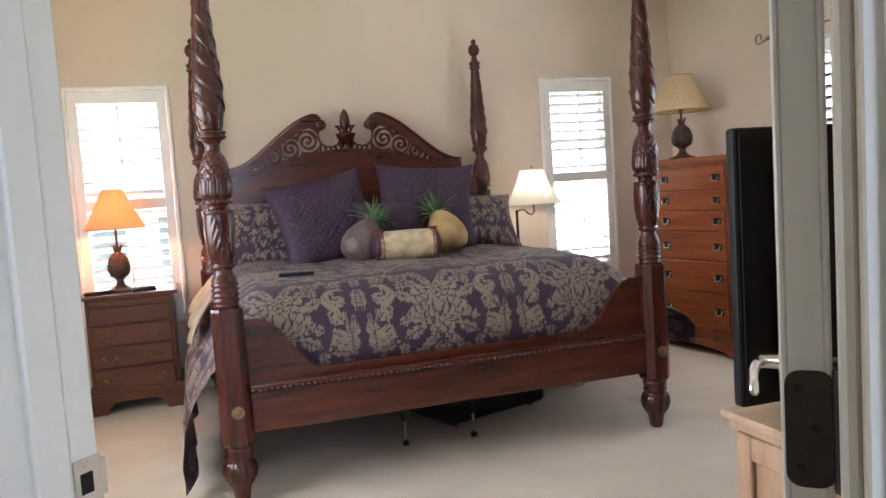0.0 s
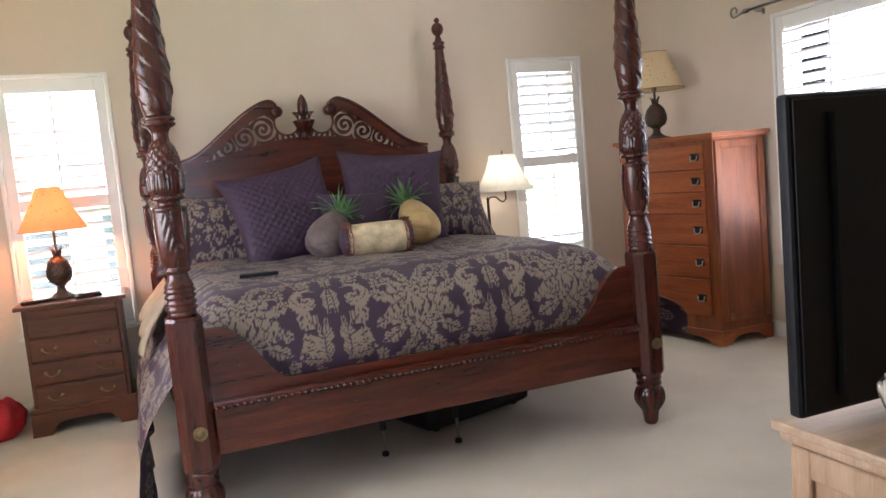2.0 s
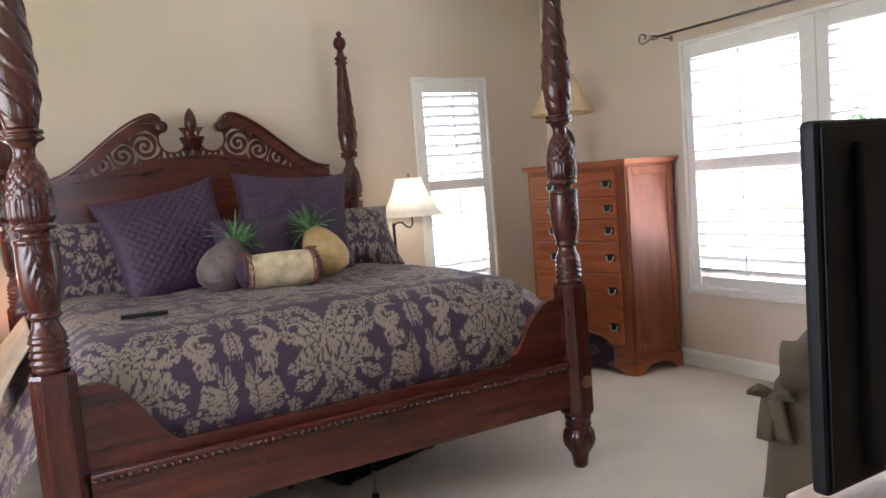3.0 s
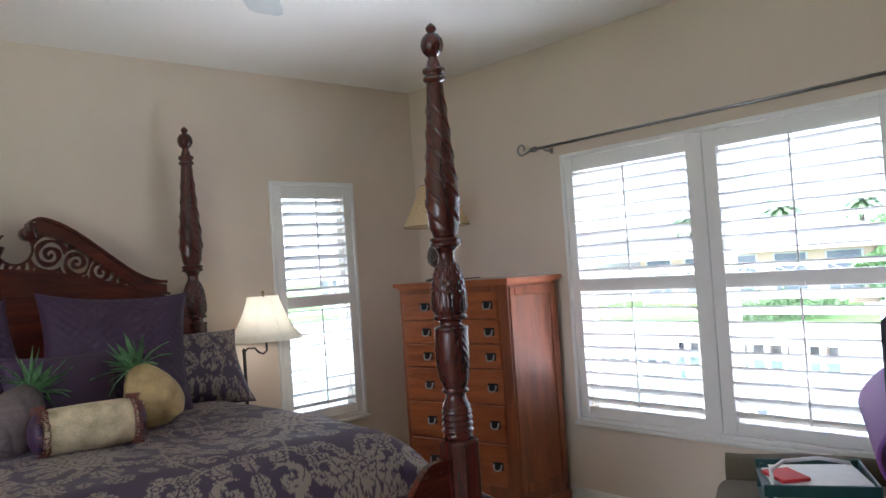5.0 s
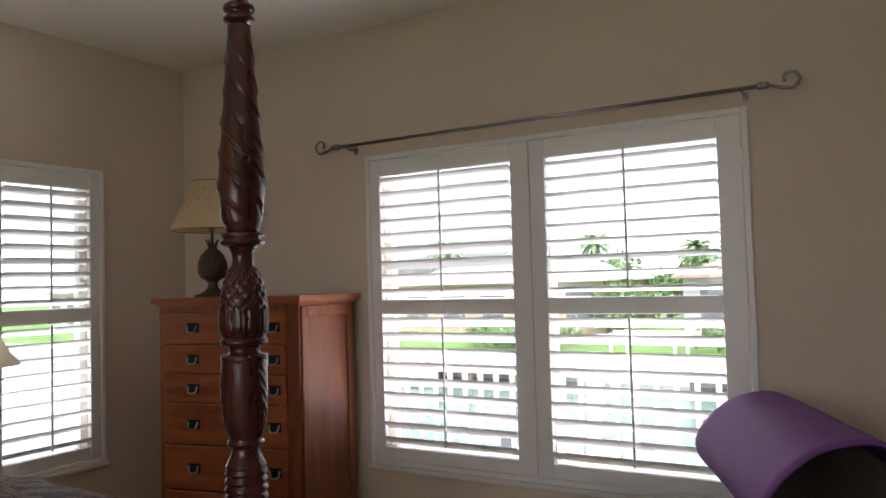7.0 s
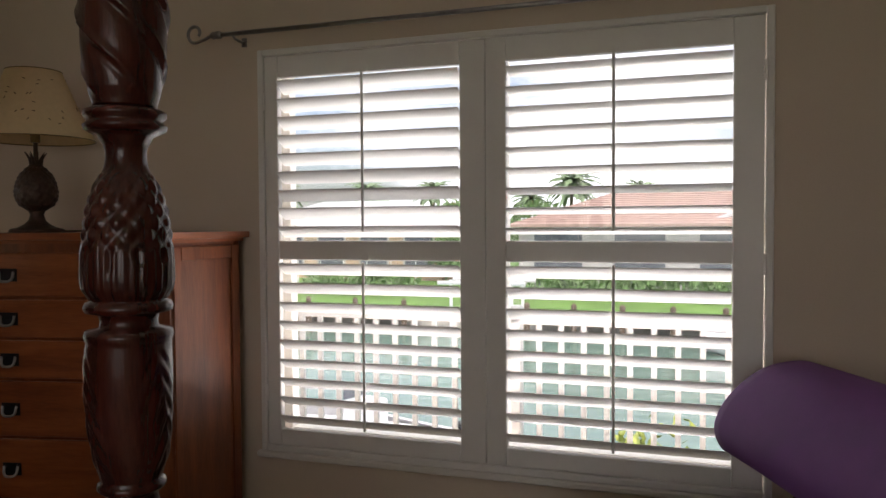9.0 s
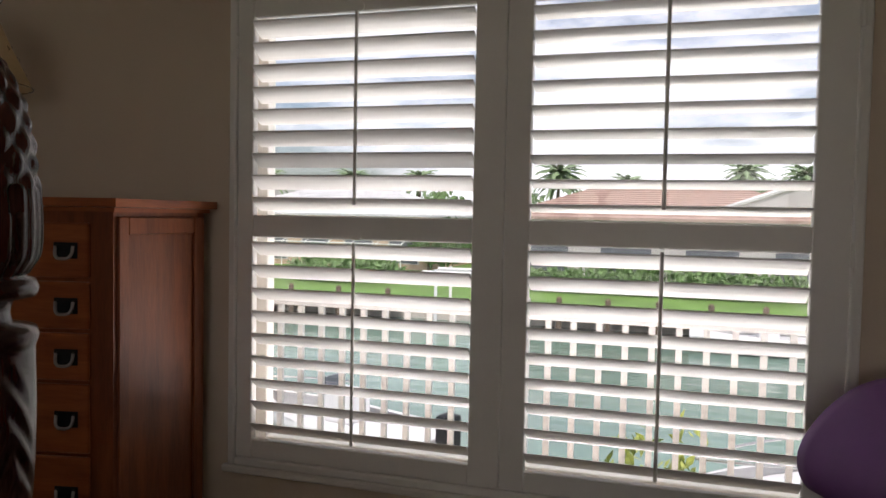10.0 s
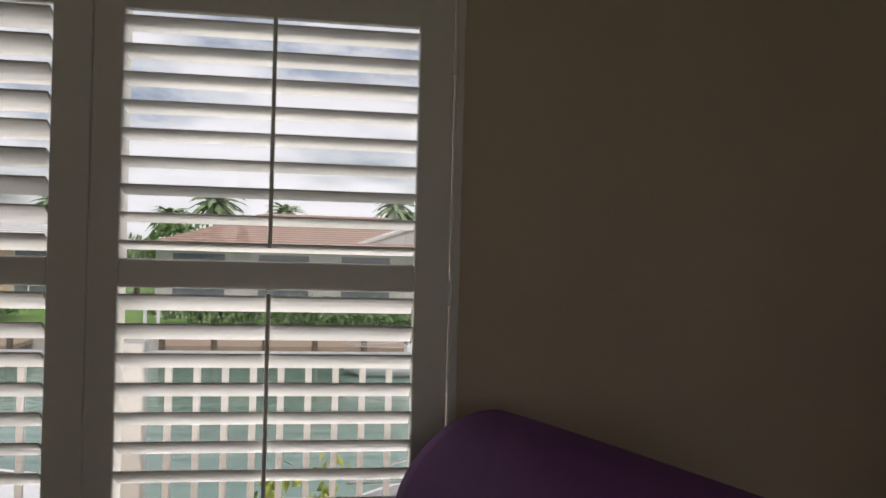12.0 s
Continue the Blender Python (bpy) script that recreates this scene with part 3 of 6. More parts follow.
for z in (0.24, 1.045, 1.80):
    hb = bm_new()
    ol = []
    w2, h2, rr = 0.034, 0.045, 0.011
    for cx, cz, a0 in ((w2 / 2 - rr, h2 - rr, 0), (-w2 / 2 + rr, h2 - rr, 90), (-w2 / 2 + rr, -h2 + rr, 180), (w2 / 2 - rr, -h2 + rr, 270)):
        for k in range(5):
            a = radians(a0 + k * 22.5)
            ol.append((cx + rr * math.cos(a) - LT / 2 - 0.002, cz + z + rr * math.sin(a)))
    extrude_outline(ol, -0.0022, axis="x", offset=0.0004, bm=hb)
    h = part("hinge", hb, M["bronze"], leaf, "dark oiled-bronze butt hinge with rounded corners")
    part("hinge_pin", lathe([(0.0065, z - 0.046), (0.0065, z + 0.046)], 12, (-0.003, -LT - 0.006)), M["bronze"], h)
    for u, dz in ((-0.013, 0.031), (-0.024, 0.0), (-0.013, -0.031)):
        part("screw", lathe([(0.0038, 0), (0.003, 0.0010)], 10), M["iron"], h, at=pose(-0.0016, u, z + dz, 0, -90, 0))
for y, sg in ((0.0, 1), (-LT, -1)):
    lv = lathe([(0.027, 0), (0.027, 0.006), (0.022, 0.010), (0.011, 0.013), (0.010, 0.040)], 20)
    rose = part("door_handle", lv, M["chrome"], leaf, "polished nickel lever handle", True, at=pose(LW - 0.062, y, 0.935, -90 * sg, 0, 0))
    pts = [(0, 0.0, 0.036), (-0.02 , 0.002, 0.045), (-0.05, 0.004 * 1, 0.047), (-0.085, 0.012, 0.046), (-0.112, 0.020, 0.044)]
    part("lever", tube(pts, 0.0085, 10, taper=lambda q: 1.0 - 0.25 * q), M["chrome"], rose, smooth=True)

# ---- plantation shutters and windows ----
def slat_mesh(width, depth=0.076, tilt=26.0):
    """One louvre: a thin leaf-shaped blade along x, its room edge raised."""
    bm = bm_new()
    prof = []
    for k in range(12):
        a = 2 * math.pi * k / 12
        prof.append((0.5 * depth * math.cos(a), 0.0052 * math.sin(a)))
    extrude_outline([(p, q) for p, q in prof], width, axis="x", offset=-width / 2, bm=bm)
    bmesh.ops.transform(bm, matrix=Matrix.Rotation(radians(-tilt), 4, "X"), verts=bm.verts)
    return mesh_of("slat", bm, M["shutter"])


def shutter_panel(parent, x0, x1, z0, z1, rail, hinge_left, tilts):
    """A hinged panel seen from the room (room towards -y); stiles, three rails, louvres and tilt rods."""
    st = 0.056
    wide = x1 - x0 > 0.7
    sl, sr = st + (0.016 if wide and not hinge_left else 0), st + (0.036 if wide else 0)
    d0, d1 = -0.008, 0.022
    pan = part("shutter_panel", boxed(x0, d0, z0, x0 + sl, d1, z1, bevel=0.003), M["shutter"], parent)
    part("stile", boxed(x1 - sr, d0, z0, x1, d1, z1, bevel=0.003), M["shutter"], pan)
    part("top_rail", boxed(x0 + sl, d0 + 0.002, z1 - 0.082, x1 - sr, d1 - 0.002, z1, bevel=0.003), M["shutter"], pan)
    part("bottom_rail", boxed(x0 + sl, d0 + 0.002, z0, x1 - sr, d1 - 0.002, z0 + 0.060, bevel=0.003), M["shutter"], pan)
    part("middle_rail", boxed(x0 + sl, d0 + 0.002, rail - 0.072, x1 - sr, d1 - 0.002, rail, bevel=0.003), M["shutter"], pan)
    xm = (x0 + sl + x1 - sr) / 2
    for lo, hi, up in ((z0 + 0.060, rail - 0.072, False), (rail, z1 - 0.082, True)):
        me = slat_mesh(x1 - x0 - sl - sr - 0.004, tilt=tilts[1 if up else 0])
        n = max(2, round((hi - lo) / 0.0695))
        step = (hi - lo) / n
        for k in range(n):
            wob = random.uniform(-1.2, 1.2)
            part("slat", me, None, pan, at=pose(xm, 0.008, lo + (k + 0.5) * step, wob, 0, 0))
        rod = part("tilt_rod", tube([(xm, -0.034, lo + 0.025 if not up else lo + 0.035), (xm, -0.034, hi - 0.006)], 0.0055), M["shutter"], pan)
        mouse = part("rod_notch", lathe([(0.014, 0), (0.014, 0.004)], 12), M["shutter"], pan, at=pose(xm, -0.008, hi + 0.012, 90, 0, 0))
    xh = x0 - 0.006 if hinge_left else x1 + 0.006
    for z in (z0 + 0.20, (z0 + z1) / 2 - 0.03, z1 - 0.17):
        hb = bm_new()
        box(hb, xh - 0.010, -0.017, z - 0.033, xh + 0.010, -0.0095, z + 0.033, bevel=0.002)
        lathe([(0.005, z - 0.034), (0.005, z + 0.034)], 8, (xh, -0.018), bm=hb)
        part("hinge", hb, M["shutter"], pan)


def window(name, x0, x1, m, panels, tilts, label):
    """The frame on the wall, the shutter panels in it, and the glazed sash outside."""
    w = thing(name, label, "window", kind="structure")
    w.matrix_basis = m
    f = 0.024
    for nm, b in (("frame_side", (x0, -0.016, SILL, x0 + f, 0.02, HEAD)), ("frame_side", (x1 - f, -0.016, SILL, x1, 0.02, HEAD)),
                  ("frame_head", (x0 + f, -0.016, HEAD - f, x1 - f, 0.02, HEAD)), ("frame_foot", (x0 + f, -0.014, SILL, x1 - f, 0.02, SILL + f))):
        part(nm, boxed(*b, bevel=0.004), M["shutter"], w)
    part("window_sill", boxed(x0 - 0.02, -0.022, SILL - 0.026, x1 + 0.02, 0.01, SILL - 0.001, bevel=0.006), M["trim"], w)
    edges = [x0 + f + 0.002] + panels + [x1 - f - 0.002]
    for k in range(len(edges) - 1):
        shutter_panel(w, edges[k] + 0.0015, edges[k + 1] - 0.0015, SILL + f + 0.003, HEAD - f - 0.003, 1.307, k == 0, tilts[k])
    # outer sash
    fr = 0.042
    for b in ((x0 + 0.02, 0.12, SILL + 0.02, x0 + 0.02 + fr, 0.17, HEAD - 0.02), (x1 - 0.02 - fr, 0.12, SILL + 0.02, x1 - 0.02, 0.17, HEAD - 0.02),
              (x0 + 0.02 + fr, 0.12, HEAD - 0.02 - fr, x1 - 0.02 - fr, 0.17, HEAD - 0.02), (x0 + 0.02 + fr, 0.12, SILL + 0.02, x1 - 0.02 - fr, 0.17, SILL + 0.02 + fr),
              (x0 + 0.02 + fr, 0.125, 1.25, x1 - 0.02 - fr, 0.165, 1.285)):
        part("sash_bar", boxed(*b, bevel=0.003), M["trim"], w)
    if len(panels):
        xm = panels[0]
        part("mullion", boxed(xm - 0.045, 0.11, SILL + 0.02 + fr, xm + 0.045, 0.18, HEAD - 0.02 - fr, bevel=0.003), M["trim"], w)
    g = part("pane", boxed(x0 + 0.03, 0.146, SILL + 0.03, x1 - 0.03, 0.150, HEAD - 0.03), M["glass"], w)
    g.visible_shadow = False
    return w


window("window_1", LWIN[0], LWIN[1], pose(0, WY, 0), [], [(34, 30)], "narrow window with white louvred shutters standing open")
window("window_2", RWIN[0], RWIN[1], pose(0, WY, 0), [], [(28, 25)], "narrow window with white louvred shutters beside the chest")
window("window_3", -EWIN[1], -EWIN[0], pose(WX, 0, 0, 0, 0, -90), [-6.690], [(37, 35), (37, 17)], "wide double window with open white louvred shutters")

# ---- the bed ----
bed = thing("four_poster_bed", "dark mahogany four-poster bed with carved twisted posts", "bed", (0, 0, 0))
TIP = 2.31


def post_mesh():
    bm = bm_new()
    # square-cut lower column with chamfered corners
    h0, h1, a = 0.245, 0.815, 0.066
    oct_ = lambda s: [(s, -s * 0.52), (s, s * 0.52), (s * 0.52, s), (-s * 0.52, s), (-s, s * 0.52), (-s, -s * 0.52), (-s * 0.52, -s), (s * 0.52, -s)]
    rings = [[bm.verts.new((x, y, z)) for x, y in oct_(s)] for z, s in ((h0, a * 0.93), (h0 + 0.012, a), (h1 - 0.012, a * 0.97), (h1, a * 0.9))]
    for p, q in zip(rings, rings[1:]):
        for k in range(8):
            bm.faces.new((p[k], p[(k + 1) % 8], q[(k + 1) % 8], q[k]))
    bm.faces.new(rings[0][::-1])
    bm.faces.new(rings[-1])
    return bm


def foot_shape(a, z, r):
    return r * (1 + (0.07 * math.cos(14 * a) if 0.075 < z < 0.175 else 0))


def vase_shape(a, z, r):
    if 1.335 < z < 1.44:      # overlapping scales of the pineapple
        row = (z - 1.335) / 0.0175
        return r * (0.98 + 0.085 * abs(math.sin(6.5 * a + math.pi * row / 2)) * abs(math.sin(6.5 * a - math.pi * row / 2)))
    if 1.259 < z <= 1.335:    # a cup of upright pointed leaves under it
        u = (z - 1.259) / 0.076
        s = abs(math.cos(5 * a))
        rim = 0.045 if s > 0.16 + 0.75 * max(0.0, u - 0.55) else -0.035
        return r * (1 + rim + 0.02 * math.cos(30 * a))
    if 1.0 < z < 1.195:       # climbing sprigs of acanthus on the lower vase
        u = (z - 1.0) / 0.195
        w = (a * 3 / (2 * math.pi) + 0.28 * u + 0.1) % 1.0 - 0.5
        stem = math.exp(-(w / 0.035) ** 2)
        k = (u * 5.0 + 1.1 * abs(w) * 5) % 1.0
        leafy_ = max(0.0, math.sin(math.pi * k)) ** 1.5 * max(0.0, 1 - (abs(w) / 0.27) ** 2)
        return r * (1 + 0.085 * max(stem * 0.7, leafy_) * math.sin(math.pi * u) ** 0.5)
    return r


def twist_shape(a, z, r):
    u = (z - 1.535) / 0.555
    if 0 < u < 1:
        f = (4 * a / (2 * math.pi) + 6.6 * u) % 1.0
        ease = min(1.0, 9 * u, 9 * (1 - u))
        lip = math.exp(-(f / 0.10) ** 2) + math.exp(-((1 - f) / 0.035) ** 2)
        return r * (1 + ease * (0.045 * (0.5 - f) + 0.075 * lip - 0.05 * math.exp(-((f - 0.86) / 0.07) ** 2)))
    return r


def finial_shape(a, z, r):
    return r * (1 + (0.045 * abs(math.cos(8 * a)) - 0.02 if 2.192 < z < 2.266 else 0))


foot_me = mesh_of("foot", lathe([(0.026, 0.0), (0.034, 0.012), (0.040, 0.055), (0.046, 0.07), (0.050, 0.078), (0.064, 0.10), (0.072, 0.125), (0.070, 0.15), (0.060, 0.172),
                                 (0.052, 0.180), (0.060, 0.188), (0.062, 0.198), (0.056, 0.206), (0.060, 0.214), (0.062, 0.226), (0.060, 0.245)], 42, shape=foot_shape), M["mahogany"], True)
col_me = mesh_of("column", post_mesh(), M["mahogany"])
rings_pts = [(0.060, 0.815), (0.058, 0.832)]
for k in range(4):
    z = 0.846 + k * 0.022
    rings_pts += [(0.056, z - 0.009), (0.064, z - 0.004), (0.0645 - 0.001 * k, z + 0.003), (0.056, z + 0.010)]
neck = fine_profile([(0.060, 0.926), (0.053, 0.939), (0.044, 0.957), (0.041, 0.974)], 4)
vase_low = [(0.050, 0.979), (0.055, 0.984), (0.054, 0.990), (0.047, 0.995)] + fine_profile([(0.050, 1.0), (0.059, 1.03), (0.065, 1.08), (0.0675, 1.14), (0.067, 1.197)], 16)
collars = [(0.068, 1.200), (0.0705, 1.207), (0.068, 1.214), (0.047, 1.218), (0.045, 1.227), (0.048, 1.237), (0.068, 1.241), (0.0705, 1.248), (0.067, 1.255)]
pine = fine_profile([(0.058, 1.258), (0.068, 1.275), (0.070, 1.30), (0.0685, 1.331), (0.065, 1.37), (0.057, 1.405), (0.046, 1.43), (0.036, 1.446), (0.0325, 1.462), (0.034, 1.478), (0.043, 1.494)], 9)
cup = [(0.056, 1.499), (0.064, 1.503), (0.066, 1.509), (0.059, 1.514), (0.059, 1.518), (0.065, 1.522), (0.064, 1.530), (0.052, 1.535)]
vase_me = mesh_of("carved_vase", lathe(rings_pts + neck + vase_low + collars + pine + cup, 108, shape=vase_shape), M["mahogany"], True)
tw = fine_profile([(0.050, 1.537), (0.057, 1.56), (0.066, 1.62), (0.067, 1.69), (0.060, 1.78), (0.052, 1.87), (0.044, 1.97), (0.037, 2.05), (0.034, 2.09)], 18)
twist_me = mesh_of("twisted_shaft", lathe(tw, 84, shape=twist_shape), M["mahogany"], True)
fin = [(0.034, 2.09), (0.038, 2.094), (0.046, 2.10), (0.047, 2.108), (0.040, 2.114), (0.036, 2.12), (0.044, 2.126), (0.048, 2.134), (0.046, 2.142), (0.034, 2.147)]
fin += fine_profile([(0.030, 2.15), (0.024, 2.17), (0.020, 2.185), (0.036, 2.20), (0.046, 2.225), (0.042, 2.25), (0.028, 2.268), (0.014, 2.274), (0.020, 2.282), (0.022, 2.292), (0.014, 2.302), (0.004, TIP)], 4)
fin_me = mesh_of("finial", lathe(fin, 64, shape=finial_shape), M["mahogany"], True)
POSTS = {"fl": (1.435, 6.785), "fr": (3.430, 6.785), "rl": (1.398, 8.79), "rr": (3.358, 8.835)}
for k, (x, y) in POSTS.items():
    p = part("bedpost", col_me, None, bed, at=(x, y, 0))
    for me in (foot_me, vase_me, twist_me, fin_me):
        part(me.name.split(".")[0], me, None, p, at=Matrix.Diagonal((0.88 if me != foot_me else 0.94,) * 2 + (1, 1)))
    if k in ("fl", "fr"):
        med = lathe([(0.026, 0), (0.026, 0.004), (0.022, 0.007), (0.019, 0.004), (0.014, 0.004), (0.012, 0.009), (0.004, 0.011)], 24)
        part("bolt_cover", med, M["brass"], p, "antique brass rosette bolt cover", True, at=pose(0.008, -0.0665, 0.39, 90, 0, 0))

# footboard, side rails, headboard
def ogee(x0, x1, zlo, zhi, n=14):
    """The top line of the footboard: high ends that swing down to a low middle."""
    pts = []
    w = 0.29
    for k in range(n + 1):
        t = k / n
        bump = 0.5 + 0.5 * math.cos(math.pi * min(1, max(0, (t - 0.18) / 0.82)))
        pts.append((x0 + w * t, zlo + (zhi - zlo) * bump ** 0.8))
    return pts


fx0, fx1 = 1.500, 3.365
left = ogee(fx0, 0, 0.525, 0.755)
right = [(fx0 + fx1 - x, z) for x, z in left][::-1]
fb = part("footboard", extrude_outline([(fx0, 0.30), (fx0, 0.30)][:1] + left + right + [(fx1, 0.30)], 0.030, offset=6.775), M["mahogany_x"], bed)
part("foot_rail", boxed(fx0, 6.742, 0.288, fx1, 6.774, 0.462, bevel=0.004), M["mahogany_x"], fb)
part("moulding", boxed(fx0, 6.728, 0.464, fx1, 6.774, 0.492, bevel=0.008, segments=2), M["mahogany_x"], fb)
bead = bm_new()
nb = 74
for k in range(nb):
    x = fx0 + (k + 0.5) * (fx1 - fx0) / nb
    bmesh.ops.create_icosphere(bead, subdivisions=1, radius=0.0125, matrix=pose(x, 6.727, 0.468) @ Matrix.Diagonal((0.9, 0.7, 0.95, 1)))
tagged(part("carved_bead", bead, M["mahogany"], fb, smooth=True), kind="stuff")
for (ax, ay), (bx, by) in ((POSTS["fl"], POSTS["rl"]), (POSTS["fr"], POSTS["rr"])):
    bm = extrude_outline([(ay + 0.06, 0.29), (by - 0.06, 0.29), (by - 0.06, 0.47), (ay + 0.06, 0.47)], 0.03, axis="x", offset=-0.015)
    for v in bm.verts:
        v.co.x += ax + (bx - ax) * (v.co.y - ay) / (by - ay)
    part("side_rail", bm, M["mahogany"], bed)
for x, y in ((2.232, 7.13), (2.575, 7.09)):
    lg = part("centre_leg", lathe([(0.014, 0.12), (0.014, 0.30)], 12, (x, y)), M["black"], bed, "black metal centre support leg")
    part("leveller", lathe([(0.007, 0.02), (0.007, 0.12)], 10, (x, y)), M["chrome"], lg)
    part("foot_pad", lathe([(0.017, 0.0), (0.017, 0.012), (0.008, 0.024)], 12, (x, y)), M["black"], lg)
part("slat_support", boxed(1.47, 7.05, 0.30, 3.40, 7.14, 0.33), M["oak"], bed)
part("box_spring", boxed(1.52, 6.88, 0.335, 3.33, 8.72, 0.56, bevel=0.03, segments=2), M["purple"], bed)
part("mattress", boxed(1.58, 7.02, 0.565, 3.26, 8.72, 0.775, bevel=0.06, segments=3), M["shutter"], bed)

# headboard: panel with arched top, broken pediment with scrolls, pierced fretwork, centre urn
HY, HC = 8.80, 2.365
top_arch = lambda x: 1.375 + 0.165 * math.cos(min(1.0, abs(x - HC) / 0.82) * math.pi / 2) ** 1.2
pan = [(1.44, 0.55), (1.44, 1.33), (1.56, 1.33)]
pan += [(1.56 + k * (3.17 - 1.56) / 24, top_arch(1.56 + k * (3.17 - 1.56) / 24)) for k in range(25)]
pan += [(3.17, 1.33), (3.32, 1.33), (3.32, 0.55)]
hb = part("headboard", extrude_outline(pan, 0.032, offset=HY), M["mahogany_x"], bed)


def arch_band(f, x0, x1, lo, hi, y0, y1, n=40):
    bm = bm_new()
    pts = [(x0 + (x1 - x0) * k / n) for k in range(n + 1)]
    ol = [(x, f(x) + lo) for x in pts] + [(x, f(x) + hi) for x in pts[::-1]]
    return extrude_outline(ol, y1 - y0, offset=y0, bm=bm)


part("arch_moulding", arch_band(top_arch, 1.55, 3.18, -0.030, 0.004, HY - 0.020, HY + 0.036), M["mahogany_x"], hb)
part("arch_moulding", arch_band(top_arch, 1.53, 3.20, 0.006, 0.020, HY - 0.032, HY + 0.036), M["mahogany_x"], hb)
part("arch_bead", arch_band(top_arch, 1.56, 3.17, -0.062, -0.040, HY - 0.010, HY + 0.004), M["mahogany_x"], hb)
for a, b in ((1.62, 2.30), (2.43, 3.11)):
    f2 = lambda x: top_arch(x) - 0.14
    arch = arch_band(f2, a, b, -0.016, 0.0, HY - 0.009, HY + 0.004, 16)
    part("panel_mould", arch, M["mahogany_x"], hb)
    part("field_panel", extrude_outline([(a + 0.03, 0.70)] + [(a + 0.03 + (b - a - 0.06) * k / 12, f2(a + 0.03 + (b - a - 0.06) * k / 12) - 0.03) for k in range(13)] + [(b - 0.03, 0.70)], 0.01, offset=HY - 0.006), M["mahogany_x"], hb)


def crest(d):
    """Height of the swan-neck moulding's underside at distance d from the centre (0.16 to 0.80)."""
    t = (d - 0.16) / 0.64
    return 1.395 + 0.330 * (0.5 + 0.5 * math.cos(math.pi * min(1, t ** 1.06))) - 0.07 * math.exp(-((d - 0.13) / 0.05) ** 2)


def fret_board(sg, cell=0.0042):
    """A sawn board between arch and swan neck, pierced by winding scrolls."""
    hubs = [(0.10, 1.565), (0.265, 1.620), (0.385, 1.575), (0.50, 1.520), (0.60, 1.475)]

    def solid(d, z):
        lo = top_arch(HC + sg * d) - 0.004
        hi = crest(max(d, 0.17)) + 0.008 if d > 0.17 else 1.72
        ring = math.hypot(d - 0.112, z - 1.655) - 0.073
        edge = min(z - lo, hi - z, ring if d < 0.24 else 1.0, d - 0.03)
        k = min(range(5), key=lambda q: math.hypot(d - hubs[q][0], z - hubs[q][1]))
        hd, hz = hubs[k]
        r, th = math.hypot(d - hd, z - hz), math.atan2(z - hz, d - hd)
        swirl = 0.55 * math.sin(th * (1 if k % 2 else -1) + 2 * math.pi * r / 0.036 + k) + 0.30 * math.sin(th * 3 + k) * min(1, r / 0.05) + 0.03
        return min(edge / 0.01, max(swirl, (0.010 - edge) / 0.01))

    bm = bm_new()
    nd, nz, d0, z0 = int(0.72 / cell), int(0.36 / cell), 0.03, 1.38
    val = [[solid(d0 + a * cell, z0 + b * cell) for b in range(nz + 1)] for a in range(nd + 1)]
    ya, yb = HY - 0.006, HY + 0.014
    for a in range(nd):
        for b in range(nz):
            cs = [(a, b), (a + 1, b), (a + 1, b + 1), (a, b + 1)]
            if all(val[p][q] <= 0 for p, q in cs):
                continue
            poly, cuts = [], []
            for (p, q), (p2, q2) in zip(cs, cs[1:] + cs[:1]):
                v, w = val[p][q], val[p2][q2]
                if v > 0:
                    poly.append((p, q))
                if (v > 0) != (w > 0):
                    t = v / (v - w)
                    cuts.append((p + (p2 - p) * t, q + (q2 - q) * t))
                    poly.append(cuts[-1])
            if len(poly) < 3:
                continue
            at = lambda c, y: (HC + sg * (d0 + c[0] * cell), y, z0 + c[1] * cell)
            bm.faces.new([bm.verts.new(at(c, ya)) for c in (poly if sg > 0 else poly[::-1])])
            bm.faces.new([bm.verts.new(at(c, yb)) for c in (poly[::-1] if sg > 0 else poly)])
            if len(cuts) == 2:
                bm.faces.new([bm.verts.new(at(c, y)) for c, y in ((cuts[0], ya), (cuts[1], ya), (cuts[1], yb), (cuts[0], yb))])
    return bm


for sg in (-1, 1):
    n = 30
    ds = [0.17 + 0.65 * k / n for k in range(n + 1)]
    ol = [(HC + sg * d, crest(d)) for d in ds] + [(HC + sg * d, crest(d) + 0.046 + 0.02 * min(1, (0.82 - d) * 4)) for d in ds[::-1]]
    if sg < 0:
        ol = ol[::-1]
    ped = part("swan_neck", extrude_outline(ol, 0.075, offset=HY - 0.030), M["mahogany_x"], hb)
    part("cap_moulding", extrude_outline([(HC + sg * d, crest(d) + 0.050 + 0.02 * min(1, (0.82 - d) * 4)) for d in ds] + [(HC + sg * d, crest(d) + 0.066 + 0.02 * min(1, (0.82 - d) * 4)) for d in ds[::-1]], 0.095, offset=HY - 0.042), M["mahogany_x"], ped)
    roll = lathe([(0.012, -0.052), (0.020, -0.047), (0.034, -0.043), (0.034, 0.05), (0.012, 0.052)], 24)
    part("scroll_end", roll, M["mahogany"], ped, smooth=True, at=pose(HC + sg * 0.172, HY, crest(0.17) + 0.036, 90, 0, 0))
    part("fretwork", fret_board(sg), M["mahogany"], ped)
urn = fine_profile([(0.030, 1.54), (0.036, 1.56), (0.034, 1.585), (0.044, 1.60), (0.056, 1.625), (0.066, 1.648)], 4) + [(0.070, 1.652), (0.070, 1.664), (0.050, 1.668), (0.026, 1.674), (0.018, 1.684)]
